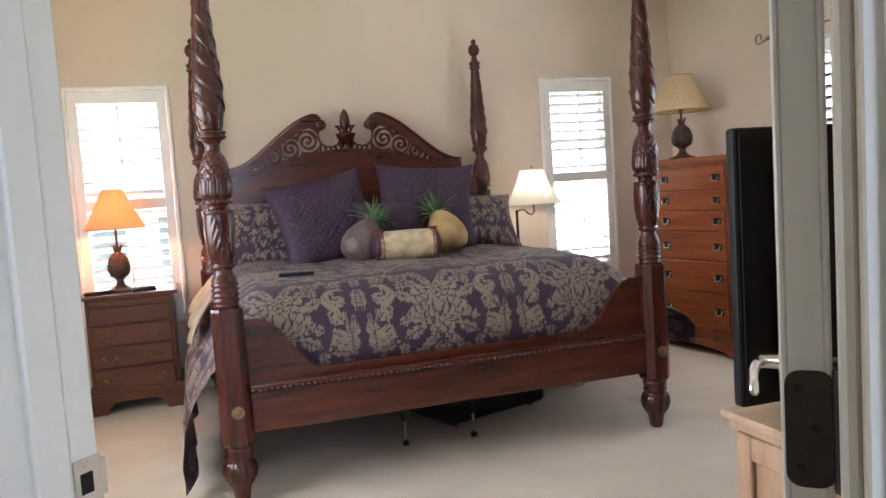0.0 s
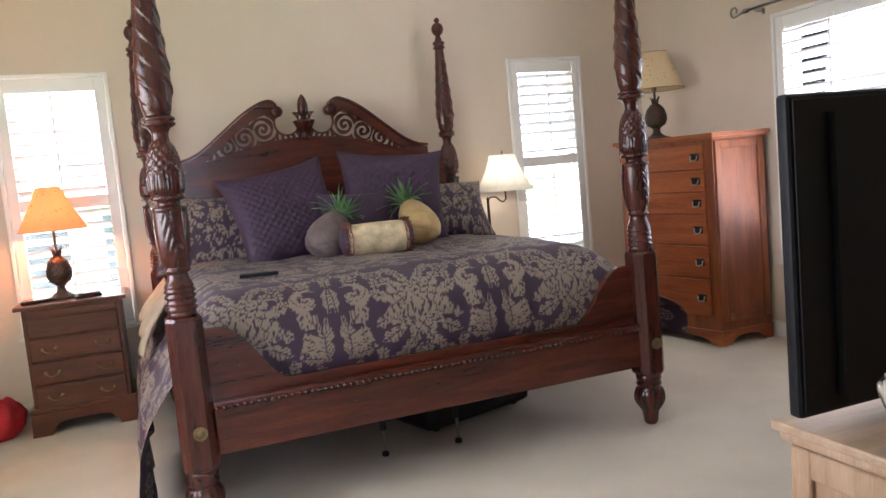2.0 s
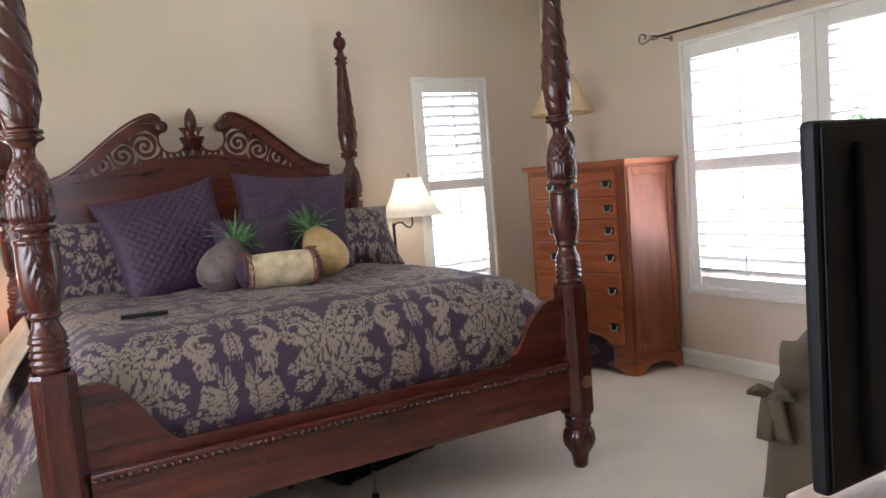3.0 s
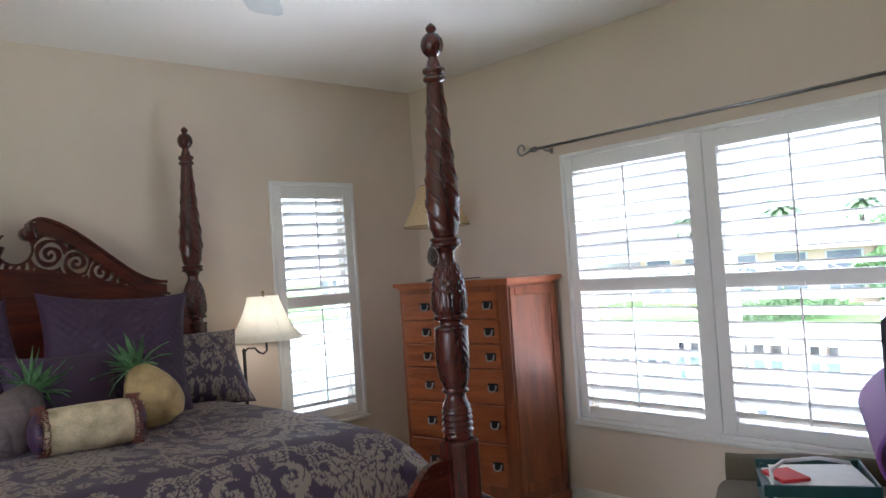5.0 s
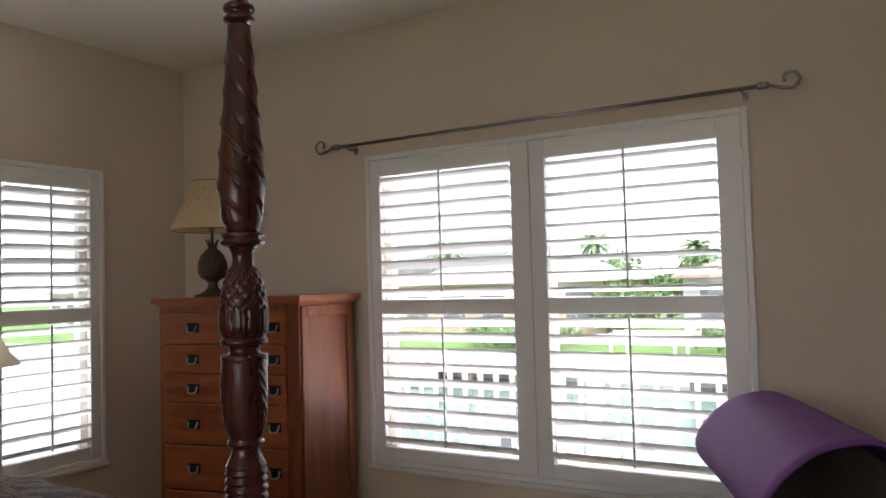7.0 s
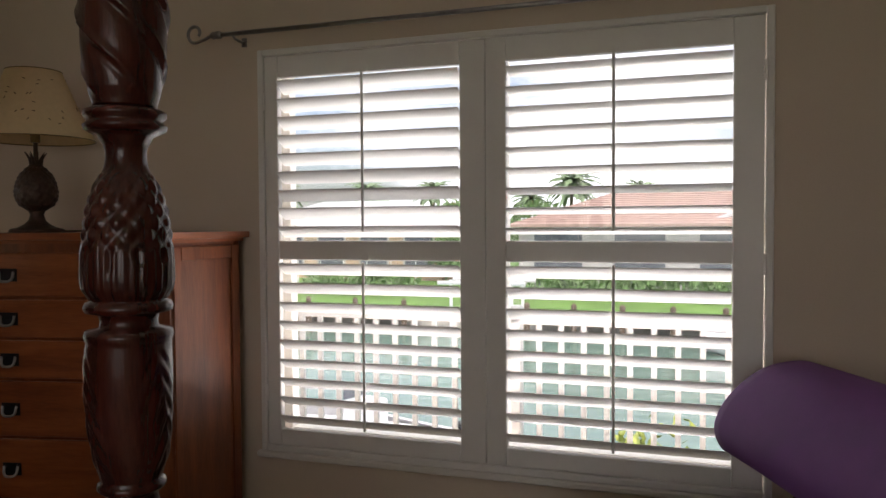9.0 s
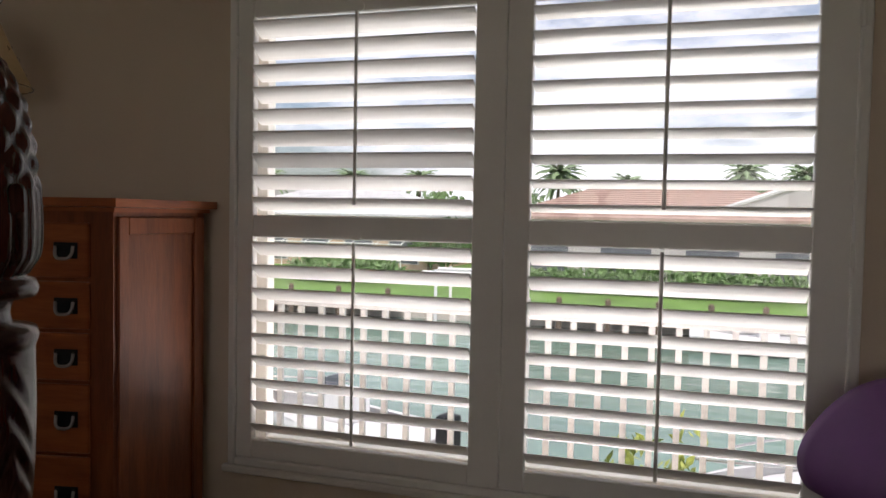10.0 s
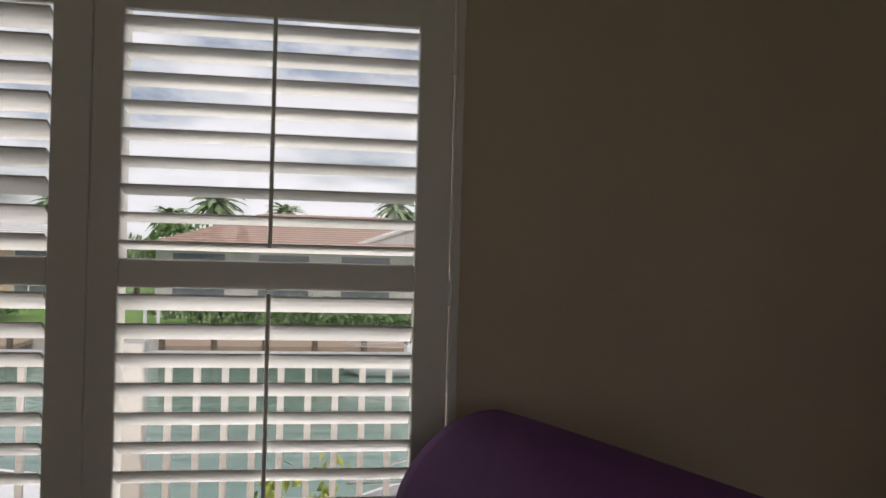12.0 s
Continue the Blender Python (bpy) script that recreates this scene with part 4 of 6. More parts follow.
urn += fine_profile([(0.016, 1.69), (0.026, 1.70), (0.034, 1.73), (0.032, 1.77), (0.022, 1.805), (0.008, 1.826), (0.002, 1.832)], 5)
part("urn_finial", lathe(urn, 30, (HC, HY), shape=None), M["mahogany"], hb, smooth=True)

# ---- bedding ----
M["linen"] = surf("cream_linen", (0.40, 0.33, 0.24), 0.9, 0.2, 12, 0.4, 220)
def soft(x, y, s=1.0):
    return noise.noise(Vector((x * 2.3, y * 2.3, 3.1))) * 0.018 * s + noise.noise(Vector((x * 7, y * 7, 1.7))) * 0.007 * s


def top_z(x, y):
    """The quilt's upper surface: softly domed, sinking to its edges."""
    e = min((x - 1.42) / 0.22, (3.44 - x) / 0.30, 1.0)
    f = min((y - 6.84) / 0.30, 1.0)
    fall = lambda t: 1 - (1 - max(0.0, t)) ** 2.6
    return 0.60 + 0.265 * fall(e) ** 0.5 * fall(f) ** 0.55 + soft(x, y) * (0.5 + 0.5 * min(1, max(0, f)))


spread = thing("bedspread", "purple damask bedspread with beige floral medallions over the bed", "bedspread")
x0, x1, y0, y1 = 1.43, 3.43, 6.845, 8.62


def top_fn(u, v):
    x, y = x0 + (x1 - x0) * u, y0 + (y1 - y0) * v
    return (x, y, top_z(x, y))


def v_len(v):
    y = y0 + (y1 - y0) * v
    return y + (0.0 if y > 7.14 else -0.9 * (7.14 - y) ** 1.5)


def skirt(side, x_of, z_low, y_a, y_b):
    """A hanging side of the quilt with folds."""
    def fn(u, v):
        y = y_a + (y_b - y_a) * u
        xa = x0 if side < 0 else x1
        za = top_z(xa, max(y, 6.85))
        zb = z_low(y)
        z = za + (zb - za) * v
        out = x_of(y) * math.sin(min(1.0, v * 1.5) * math.pi / 2)
        fold = 0.030 * v * math.sin(y * 15 + 0.8 * math.sin(y * 5)) + soft(y * 2, z * 2) * v
        return (xa + side * (out + fold), y, z)
    return fn


bmq = sheet(top_fn, 520, 460, uv=lambda u, v: (x0 + (x1 - x0) * u + 0.10, v_len(v) * 1.0 - 0.12))
part("quilt_top", weave(mesh_of("quilt_top", bmq, M["damask"], True), 0.72), None, spread)
# front fall, tucked behind the footboard
part("front_fall", weave(mesh_of("front_fall", sheet(lambda u, v: (x0 + 0.09 + (x1 - x0 - 0.16) * u, y0 + 0.005 - 0.022 * math.sin(v * math.pi) + 0.004 * math.sin(u * 60), 0.46 + (top_z(x0 + 0.09 + (x1 - x0 - 0.16) * u, y0 + 0.004) + 0.012 - 0.46) * v), 360, 50,
                         uv=lambda u, v: (x0 + 0.09 + (x1 - x0 - 0.16) * u + 0.10, v_len(0) - 0.12 - 0.25 * (1 - v))), M["damask"], True), 0.72), None, spread)
part("side_fall", weave(mesh_of("side_fall", sheet(skirt(-1, lambda y: 0.20, lambda y: 0.05 + 0.015 * math.sin(y * 9) + 0.10 * max(0, y - 7.1), 6.85, 8.60), 300, 110,
                        uv=lambda u, v: (1.43 + 0.10 - 0.6 * v, 6.85 + 1.75 * u)), M["damask"], True), 0.72), None, spread)
part("side_fall", weave(mesh_of("side_fall", sheet(skirt(1, lambda y: 0.24 + 0.06 * math.sin(y * 4), lambda y: 0.42 + 0.05 * math.sin(y * 8), 6.86, 8.60), 300, 110,
                        uv=lambda u, v: (3.43 + 0.10 + 0.5 * v, 6.86 + 1.74 * u)), M["damask"], True), 0.72), None, spread)
tw = thing("blanket", "cream blanket with a dark hem hanging beside the bedspread", "blanket")
part("blanket_fall", sheet(lambda u, v: (1.415 - 0.14 * math.sin(v * 1.4) - 0.022 * math.sin(u * 17) * v - 0.01, 7.55 + 0.95 * u, 0.80 - (0.26 - 0.08 * u) * v), 30, 10, thick=0.006), M["linen"], tw, smooth=True)


def pillow_mesh(w, h, t, ears=0.05, p=2.6, n=22, quilt=0.0, uvs=1.0):
    """A stuffed cushion standing on its lower edge; x across, z up, fat along y."""
    bm = bm_new()
    lay = bm.loops.layers.uv.new("UVMap")
    def pt(i, j, s):
        u, v = 2 * i / n - 1, 2 * j / n - 1
        b = max(0.0, (1 - abs(u) ** p) * (1 - abs(v) ** p)) ** 0.55
        pull = 1 - 0.07 * (1 - abs(u) ** 2) * abs(v) ** 3
        pul2 = 1 - 0.07 * (1 - abs(v) ** 2) * abs(u) ** 3
        ear = 1 + ears * (abs(u) * abs(v)) ** 4
        x, z = u * w / 2 * pul2 * ear, v * h / 2 * pull * ear
        q = quilt * (abs(math.sin((u + v) * 20)) * abs(math.sin((u - v) * 20))) * b
        return Vector((x, s * (t / 2 * b + q + 0.003) + 0.006 * noise.noise(Vector((x * 9, z * 9, s))), z))
    for s in (-1, 1):
        g = [[bm.verts.new(pt(i, j, s)) for j in range(n + 1)] for i in range(n + 1)]
        for i in range(n):
            for j in range(n):
                idx = [(i, j), (i + 1, j), (i + 1, j + 1), (i, j + 1)]
                if s > 0:
                    idx = idx[::-1]
                f = bm.faces.new([g[a][b] for a, b in idx])
                for lp, (a, b) in zip(f.loops, idx):
                    lp[lay].uv = (a / n * w * uvs, b / n * h * uvs)
    bmesh.ops.remove_doubles(bm, verts=bm.verts, dist=0.0065)
    return bm


def cushion(name, label, m, mat_, w, h, t, group="", **k):
    """A pillow with its cover and the corded seam round its edge."""
    p = thing(name, label, "pillow", group=group)
    p.matrix_basis = m
    cover = mesh_of("cover", pillow_mesh(w, h, t, **k), mat_, True)
    part("cover", weave(cover, 0.46) if mat_ is M["damask"] else cover, None, p)
    ears = k.get("ears", 0.05)
    rim = []
    for a, b, c, d in ((-1, -1, 1, -1), (1, -1, 1, 1), (1, 1, -1, 1), (-1, 1, -1, -1)):
        for q in range(16):
            u, v = a + (c - a) * q / 16, b + (d - b) * q / 16
            e = 1 + ears * (abs(u) * abs(v)) ** 4
            rim.append((u * w / 2 * (1 - 0.07 * (1 - v * v) * abs(u) ** 3) * e, 0, v * h / 2 * (1 - 0.07 * (1 - u * u) * abs(v) ** 3) * e))
    part("piping", tube(rim + rim[:1], 0.005, 6), mat_, p, smooth=True)
    return p


cushion("pillow_sham", "purple damask pillow sham leaning on the headboard", pose(1.74, 8.50, 1.02, -24, 3, 8), M["damask"], 0.74, 0.46, 0.20, group="damask shams", ears=0.03, n=90)
cushion("pillow_sham", "purple damask pillow sham leaning on the headboard", pose(3.10, 8.47, 0.995, -36, 0, -6), M["damask"], 0.66, 0.42, 0.28, group="damask shams", ears=0.03, n=90)
cushion("throw_pillow", "large aubergine quilted square pillow tipped to one side", pose(2.09, 8.24, 1.095, -22, -9, 8), M["purple"], 0.60, 0.56, 0.18, quilt=0.014, n=96, group="square pillows")
cushion("throw_pillow", "large aubergine quilted square pillow propped upright", pose(2.76, 8.30, 1.125, -20, 4, -8), M["purple"], 0.62, 0.58, 0.18, quilt=0.014, n=96, group="square pillows")
cushion("throw_pillow", "small plain aubergine square pillow", pose(2.46, 8.04, 1.02, -18, 1, -2), M["purple"], 0.42, 0.34, 0.14)

M["pine_gold"] = surf("gold_satin", (0.46, 0.32, 0.13), 0.5, 0.25, 14, 0.3, 90)
M["pine_grey"] = surf("taupe_satin", (0.13, 0.095, 0.090), 0.5, 0.3, 14, 0.3, 90)
M["leaf_green"] = surf("green_felt", (0.060, 0.17, 0.050), 0.75, 0.45, 18, 0.3, 120, hue=(0.20, 0.36, 0.16))
M["toile"] = surf("beige_toile", (0.52, 0.42, 0.24), 0.75, 0.35, 16, 0.3, 200, hue=(0.60, 0.50, 0.33))
M["fringe"] = surf("rust_fringe", (0.17, 0.055, 0.042), 0.8, 0.4, 60, 0.5, 200)


def pineapple(label, m, body_mat, seed):
    """A plump fruit-shaped cushion with criss-cross seams and a tuft of leaves."""
    rnd = random.Random(seed)
    p = thing("pineapple_pillow", label, "pillow", group="pineapple pillows")
    p.matrix_basis = m
    def shape(a, z, r):
        u, v = a * 4 / math.pi, z / 0.06
        seam = min(abs((u + v) % 2 - 1), abs((u - v) % 2 - 1))
        return r * (1 - 0.09 * math.exp(-(seam / 0.09) ** 2))
    prof = fine_profile([(0.02, 0.0), (0.078, 0.012), (0.108, 0.06), (0.112, 0.11), (0.098, 0.17), (0.070, 0.225), (0.040, 0.262), (0.02, 0.27)], 6)
    part("fruit", lathe(prof, 56, shape=shape), body_mat, p, smooth=True)
    for k in range(26):
        a = 2.4 * k
        ln, lean = rnd.uniform(0.12, 0.19), 0.2 + 1.25 * (k / 26)
        d = Vector((math.cos(a) * math.sin(lean), math.sin(a) * math.sin(lean), math.cos(lean)))
        side = d.cross(Vector((0, 0, 1))).normalized() * 0.013
        o = Vector((0, 0, 0.255)) + Vector((math.cos(a), math.sin(a), 0)) * 0.016
        bm = bm_new()
        droop = Vector((0, 0, -0.055 * lean))
        vs = [[o + d * ln * t + droop * t * t + side * (w * s) + Vector((0, 0, 0.004 * (1 - abs(s)))) for s in (-1, 0, 1)] for t, w in ((0, 0.6), (0.35, 1.0), (0.7, 0.7), (1.0, 0.06))]
        g = [[bm.verts.new(q) for q in r] for r in vs]
        for i in range(3):
            for j in range(2):
                bm.faces.new((g[i][j], g[i][j + 1], g[i + 1][j + 1], g[i + 1][j]))
        bmesh.ops.solidify(bm, geom=bm.faces[:], thickness=0.0015)
        part("leaf", bm, M["leaf_green"], p)
    return p


pineapple("golden satin pineapple-shaped pillow with green leaves", pose(2.80, 7.86, 0.868, -16, -20, 0), M["pine_gold"], 1)
pineapple("taupe satin pineapple-shaped pillow with green leaves", pose(2.17, 7.84, 0.872, -12, 36, 0), M["pine_grey"], 2)
bol = thing("bolster_pillow", "beige patterned bolster pillow with rust fringed ends", "pillow")
bol.matrix_basis = pose(2.445, 7.66, 0.945, 0, 90, -4)
part("body", lathe(fine_profile([(0.075, -0.155), (0.082, -0.12), (0.084, 0), (0.082, 0.12), (0.075, 0.155)], 4), 36), M["toile"], bol, smooth=True)
for s in (-1, 1):
    part("end_cap", lathe(fine_profile([(0.072, 0.0), (0.062, 0.022), (0.03, 0.036), (0.004, 0.040)], 4), 28), M["purple"], bol, "aubergine satin end cap", True, at=pose(0, 0, s * 0.158, 0 if s > 0 else 180, 0, 0))
    fr = bm_new()
    rnd = random.Random(7)
    for k in range(90):
        a = 2 * math.pi * k / 90
        for rr_, dz in ((0.083, 0.0), (0.080, 0.016)):
            o = Vector((rr_ * math.cos(a), rr_ * math.sin(a), s * (0.138 + dz)))
            e = o + Vector((math.cos(a) * 0.014, math.sin(a) * 0.014, s * rnd.uniform(0.0, 0.028)))
            tube([o, (o + e) / 2 + Vector((0, 0, 0.002)), e], 0.0022, 4, bm=fr)
    part("fringe", fr, M["fringe"], bol)
rem = thing("remote_control", "slim black remote control lying on the bedspread", "remote control")
rem.matrix_basis = pose(1.79, 7.33, top_z(1.79, 7.33) + 0.008, 0, 0, -12)
part("case", boxed(-0.085, -0.02, -0.008, 0.085, 0.02, 0.008, bevel=0.006, segments=2), M["black"], rem)
for i in range(7):
    for j in range(3):
        part("button", boxed(-0.07 + i * 0.019, -0.013 + j * 0.011, 0.008, -0.058 + i * 0.019, -0.006 + j * 0.011, 0.0095, bevel=0.0005), M["chrome"] if i == 6 else M["iron"], rem)

# ---- chest of drawers in the corner ----
CA, CB, CC, CD = Vector((4.480, 8.425)), Vector((4.640, 7.668)), Vector((5.040, 7.660)), Vector((5.035, 8.56))
CT = 1.345
chest = thing("chest_of_drawers", "tall cherry chest with six rows of drawers and black iron pulls", "chest of drawers")


def ring_offset(pts, d):
    """Moves a ring of corners outwards by d (clockwise order seen from above)."""
    out = []
    n = len(pts)
    for i in range(n):
        p, a, b = pts[i], pts[i - 1], pts[(i + 1) % n]
        u, v = (p - a).normalized(), (b - p).normalized()
        nu, nv = Vector((-u.y, u.x)), Vector((-v.y, v.x))
        bis = (nu + nv).normalized()
        out.append(p - bis * d / max(0.3, bis.dot(nu)))
    return out


ring = [CA, CB, CC, CD]
area = sum(a.x * b.y - b.x * a.y for a, b in zip(ring, ring[1:] + ring[:1]))
grow = lambda d: [(p.x, p.y) for p in ring_offset(ring, d if area > 0 else -d)]
part("carcase", extrude_outline(grow(0.0), CT - 0.115, axis="z", offset=0.09), M["cherry_up"], chest)
fd = (CB - CA).normalized()
fn_ = Vector((fd.y, -fd.x))
if fn_.x > 0:
    fn_ = -fn_
FL = (CB - CA).length
fang = math.degrees(math.atan2(fd.y, fd.x))
front_m = pose(CA.x, CA.y, 0, 0, 0, fang)           # x along the front, -y out of it or +y
oy = 1.0 if (front_m.to_3x3() @ Vector((0, 1, 0))).dot(Vector((fn_.x, fn_.y, 0))) > 0 else -1.0
top_o = grow(0.028)
part("top", extrude_outline(top_o, 0.024, axis="z", offset=CT - 0.024), M["cherry"], chest)
part("cornice", extrude_outline(grow(0.012), 0.012, axis="z", offset=CT - 0.037), M["cherry"], chest)
# plinth with a scooped apron on the front and the side
def apron(p, q, nrm, name):
    ln = (q - p).length
    ol = [(0, 0), (0.07, 0)] + [(0.07 + (ln - 0.14) * k / 12, 0.012 + 0.048 * math.sin(math.pi * k / 12) ** 0.5) for k in range(13)] + [(ln - 0.07, 0), (ln, 0), (ln, 0.095), (0, 0.095)]
    d = (q - p).normalized()
    bm = extrude_outline(ol, 0.018, axis="y", offset=-0.009)
    ob = part(name, bm, M["cherry"], chest)
    ob.matrix_basis = pose(p.x + nrm.x * 0.002, p.y + nrm.y * 0.002, 0, 0, 0, math.degrees(math.atan2(d.y, d.x)))


apron(CA, CB, fn_, "front_apron")
sd = (CC - CB).normalized()
sn = Vector((sd.y, -sd.x))
if sn.y > 0:
    sn = -sn
apron(CB, CC, sn, "side_apron")
# drawers
def pull(parent, x, y, z):
    """An iron bail pull on a square plate; x along the front, y outwards."""
    pl = part("handle", boxed(x - 0.034, y if oy > 0 else y - 0.003, z - 0.022, x + 0.034, y + 0.003 if oy > 0 else y, z + 0.022, bevel=0.0012), M["iron"], parent, "black iron bail pull")
    arc = [(x + 0.025 * math.copysign(abs(math.cos(radians(180 + 20 * k))) ** 0.6, math.cos(radians(180 + 20 * k))), y + oy * (0.008 + 0.010 * math.sin(radians(20 * k))), z + 0.012 - 0.034 * abs(math.sin(radians(20 * k))) ** 0.6) for k in range(10)]
    part("bail", tube(arc, 0.0044, 7), M["steel_rod"], pl, smooth=True)
    for s in (-1, 1):
        part("boss", lathe([(0.006, 0), (0.005, 0.009)], 8), M["iron"], pl, at=pose(x + s * 0.024, y, z + 0.010, -90 * oy, 0, 0))


heights = [0.150, 0.130, 0.130, 0.190, 0.205, 0.235]
z = CT - 0.068
GAP = 0.010
for h in heights:
    d0, d1 = (0.001, 0.016) if oy > 0 else (-0.016, -0.001)
    dr = part("drawer", boxed(0.035, d0, z - h, FL - 0.062, d1, z, bevel=0.004), M["cherry"], chest, at=front_m)
    for x in (0.205, FL - 0.125):
        pull(dr, x, 0.016 * oy, z - h / 2)
    z -= h + GAP
# side: framed door with a flat panel and a knife-cut edge
side_m = pose(CB.x, CB.y, 0, 0, 0, math.degrees(math.atan2(sd.y, sd.x)))
sy = 1.0 if (side_m.to_3x3() @ Vector((0, 1, 0))).dot(Vector((sn.x, sn.y, 0))) > 0 else -1.0
SLN = (CC - CB).length
yy = (0.001, 0.009) if sy > 0 else (-0.009, -0.001)
for a in ((0.012, 0.15, 0.052, CT - 0.05), (SLN - 0.060, 0.15, SLN - 0.012, CT - 0.05), (0.052, CT - 0.10, SLN - 0.060, CT - 0.05), (0.052, 0.15, SLN - 0.060, 0.20)):
    part("side_frame", boxed(a[0], yy[0], a[1], a[2], yy[1], a[3], bevel=0.003), M["cherry_up"], chest, at=side_m)
corner = lathe([(0.028, 0.0), (0.028, CT - 0.03)], 18, (0, 0))
part("rounded_corner", corner, M["cherry_up"], chest, smooth=True, at=(CC.x - 0.018, CC.y + 0.022, 0.002))


# ---- pineapple lamps ----
def scales(a, z, r):
    v = z / 0.017
    return r * (1 + 0.10 * abs(math.sin(8 * a + math.pi * v / 2)) * abs(math.sin(8 * a - math.pi * v / 2)))


def pineapple_lamp(label, place, scale, shade_mat, r_top, r_bot, z_bot, z_top):
    lamp = thing("table_lamp", label, "lamp", place, group="pineapple lamps")
    s = scale
    part("base", lathe([(0.085 * s, 0), (0.085 * s, 0.008), (0.078 * s, 0.014), (0.060 * s, 0.018), (0.040 * s, 0.030), (0.026 * s, 0.045), (0.021 * s, 0.065), (0.026 * s, 0.080)], 28), M["lamp_base"], lamp, smooth=True)
    fruit = lathe([(r * s, zz) for r, zz in fine_profile([(0.026, 0.080), (0.050, 0.10), (0.062, 0.135), (0.060, 0.175), (0.048, 0.215), (0.030, 0.240), (0.020, 0.25)], 9)], 64, shape=scales)
    part("pineapple_body", fruit, M["lamp_base"], lamp, "bronzed pineapple-shaped lamp body", True)
    for k in range(9):
        a = 2 * math.pi * k / 9
        o, e = Vector((0.014 * math.cos(a), 0.014 * math.sin(a), 0.245)), Vector((0.038 * math.cos(a), 0.038 * math.sin(a), 0.300))
        mid = (o + e) / 2 + Vector((-0.004 * math.cos(a), -0.004 * math.sin(a), 0.004))
        part("leaf", tube([o * 1, mid, e], 0.009, 6, taper=lambda q: 1.0 - 0.9 * q), M["lamp_base"], lamp, smooth=True)
    part("stem", lathe([(0.008, 0.245), (0.008, z_top - 0.05)], 10), M["lamp_base"], lamp)
    part("socket", lathe([(0.016, z_bot - 0.01), (0.018, z_bot + 0.03), (0.014, z_bot + 0.06)], 14), M["brass"], lamp)
    sh = bm_new()
    n = 48
    ri = [(r_bot, z_bot), (r_bot - (r_bot - r_top) * 0.5 - 0.004, (z_bot + z_top) / 2), (r_top, z_top)]
    g = [[sh.verts.new((r * math.cos(2 * math.pi * k / n), r * math.sin(2 * math.pi * k / n), zz)) for k in range(n)] for r, zz in ri]
    for p, q in zip(g, g[1:]):
        for k in range(n):
            sh.faces.new((p[k], p[(k + 1) % n], q[(k + 1) % n], q[k]))
    shade = part("shade", sh, shade_mat, lamp, smooth=True)
    for r, zz in ((r_bot, z_bot), (r_top, z_top)):
        hoop = tube([(r * math.cos(2 * math.pi * k / 48), r * math.sin(2 * math.pi * k / 48), zz) for k in range(49)], 0.0022, 6)
        part("rim", hoop, M["brass"], shade)
    rnd = random.Random(3)
    spray = bm_new()
    for k in range(60):
        a, t = rnd.uniform(0, 6.28), rnd.uniform(0.1, 0.9)
        r = r_bot - (r_bot - r_top) * t + 0.0012
        zz = z_bot + (z_top - z_bot) * t
        box(spray, -0.005, -0.0006, -0.0012, 0.005, 0.0006, 0.0012, m=Matrix.Translation((r * math.cos(a), r * math.sin(a), zz)) @ Matrix.Rotation(a + math.pi / 2, 4, "Z") @ Matrix.Rotation(rnd.uniform(-0.9, 0.9), 4, "Y"))
    part("pressed_petals", spray, M["walnut"], shade)
    return lamp


pineapple_lamp("lit pineapple table lamp with a glowing amber shade on the nightstand", (0.852, 8.72, 0.7305), 1.0, M["shade_orange"], 0.062, 0.180, 0.395, 0.637)
pineapple_lamp("unlit pineapple table lamp with a tan shade on the chest", (4.75, 8.345, CT + 0.0005), 1.12, M["shade_tan"], 0.095, 0.208, 0.345, 0.600)
part("rim_cord", tube([(4.75, 8.27, CT + 0.004), (4.85, 8.25, CT + 0.004), (5.03, 8.28, CT + 0.004)], 0.003, 6), M["black"], bpy.data.objects["table_lamp.001"]).matrix_parent_inverse = pose(4.75, 8.345, CT + 0.0005).inverted()

# ---- nightstand ----
ns = thing("nightstand", "dark cherry nightstand with four drawers and bracket feet", "nightstand", (0.655, 8.55, 0))
NW, ND, NH = 0.500, 0.36, 0.73
part("carcase", boxed(0.0, 0.0, 0.155, NW, ND, NH - 0.022, bevel=0.002), M["walnut"], ns)
part("top", boxed(-0.035, -0.032, NH - 0.022, NW + 0.035, ND + 0.005, NH, bevel=0.006, segments=2), M["walnut"], ns)
part("base_moulding", boxed(-0.022, -0.020, 0.130, NW + 0.022, ND, 0.155, bevel=0.006, segments=2), M["walnut"], ns)
bm = extrude_outline([(-0.024, 0), (0.075, 0), (0.085, 0.03), (0.115, 0.065), (0.16, 0.075), (NW - 0.16, 0.075), (NW - 0.115, 0.065), (NW - 0.085, 0.03), (NW - 0.075, 0), (NW + 0.024, 0), (NW + 0.020, 0.13), (-0.020, 0.13)], 0.02, offset=-0.022)
part("bracket_foot", bm, M["walnut"], ns)
for x in (-0.022, NW + 0.004):
    part("bracket_foot", extrude_outline([(-0.002, 0), (0.10, 0), (0.13, 0.06), (ND - 0.12, 0.06), (ND - 0.09, 0), (ND, 0), (ND, 0.13), (-0.002, 0.13)], 0.018, axis="x", offset=x), M["walnut"], ns)
part("tray_front", boxed(0.022, -0.010, NH - 0.062, NW - 0.022, 0.001, NH - 0.034, bevel=0.003), M["walnut"], ns)
zt = NH - 0.075
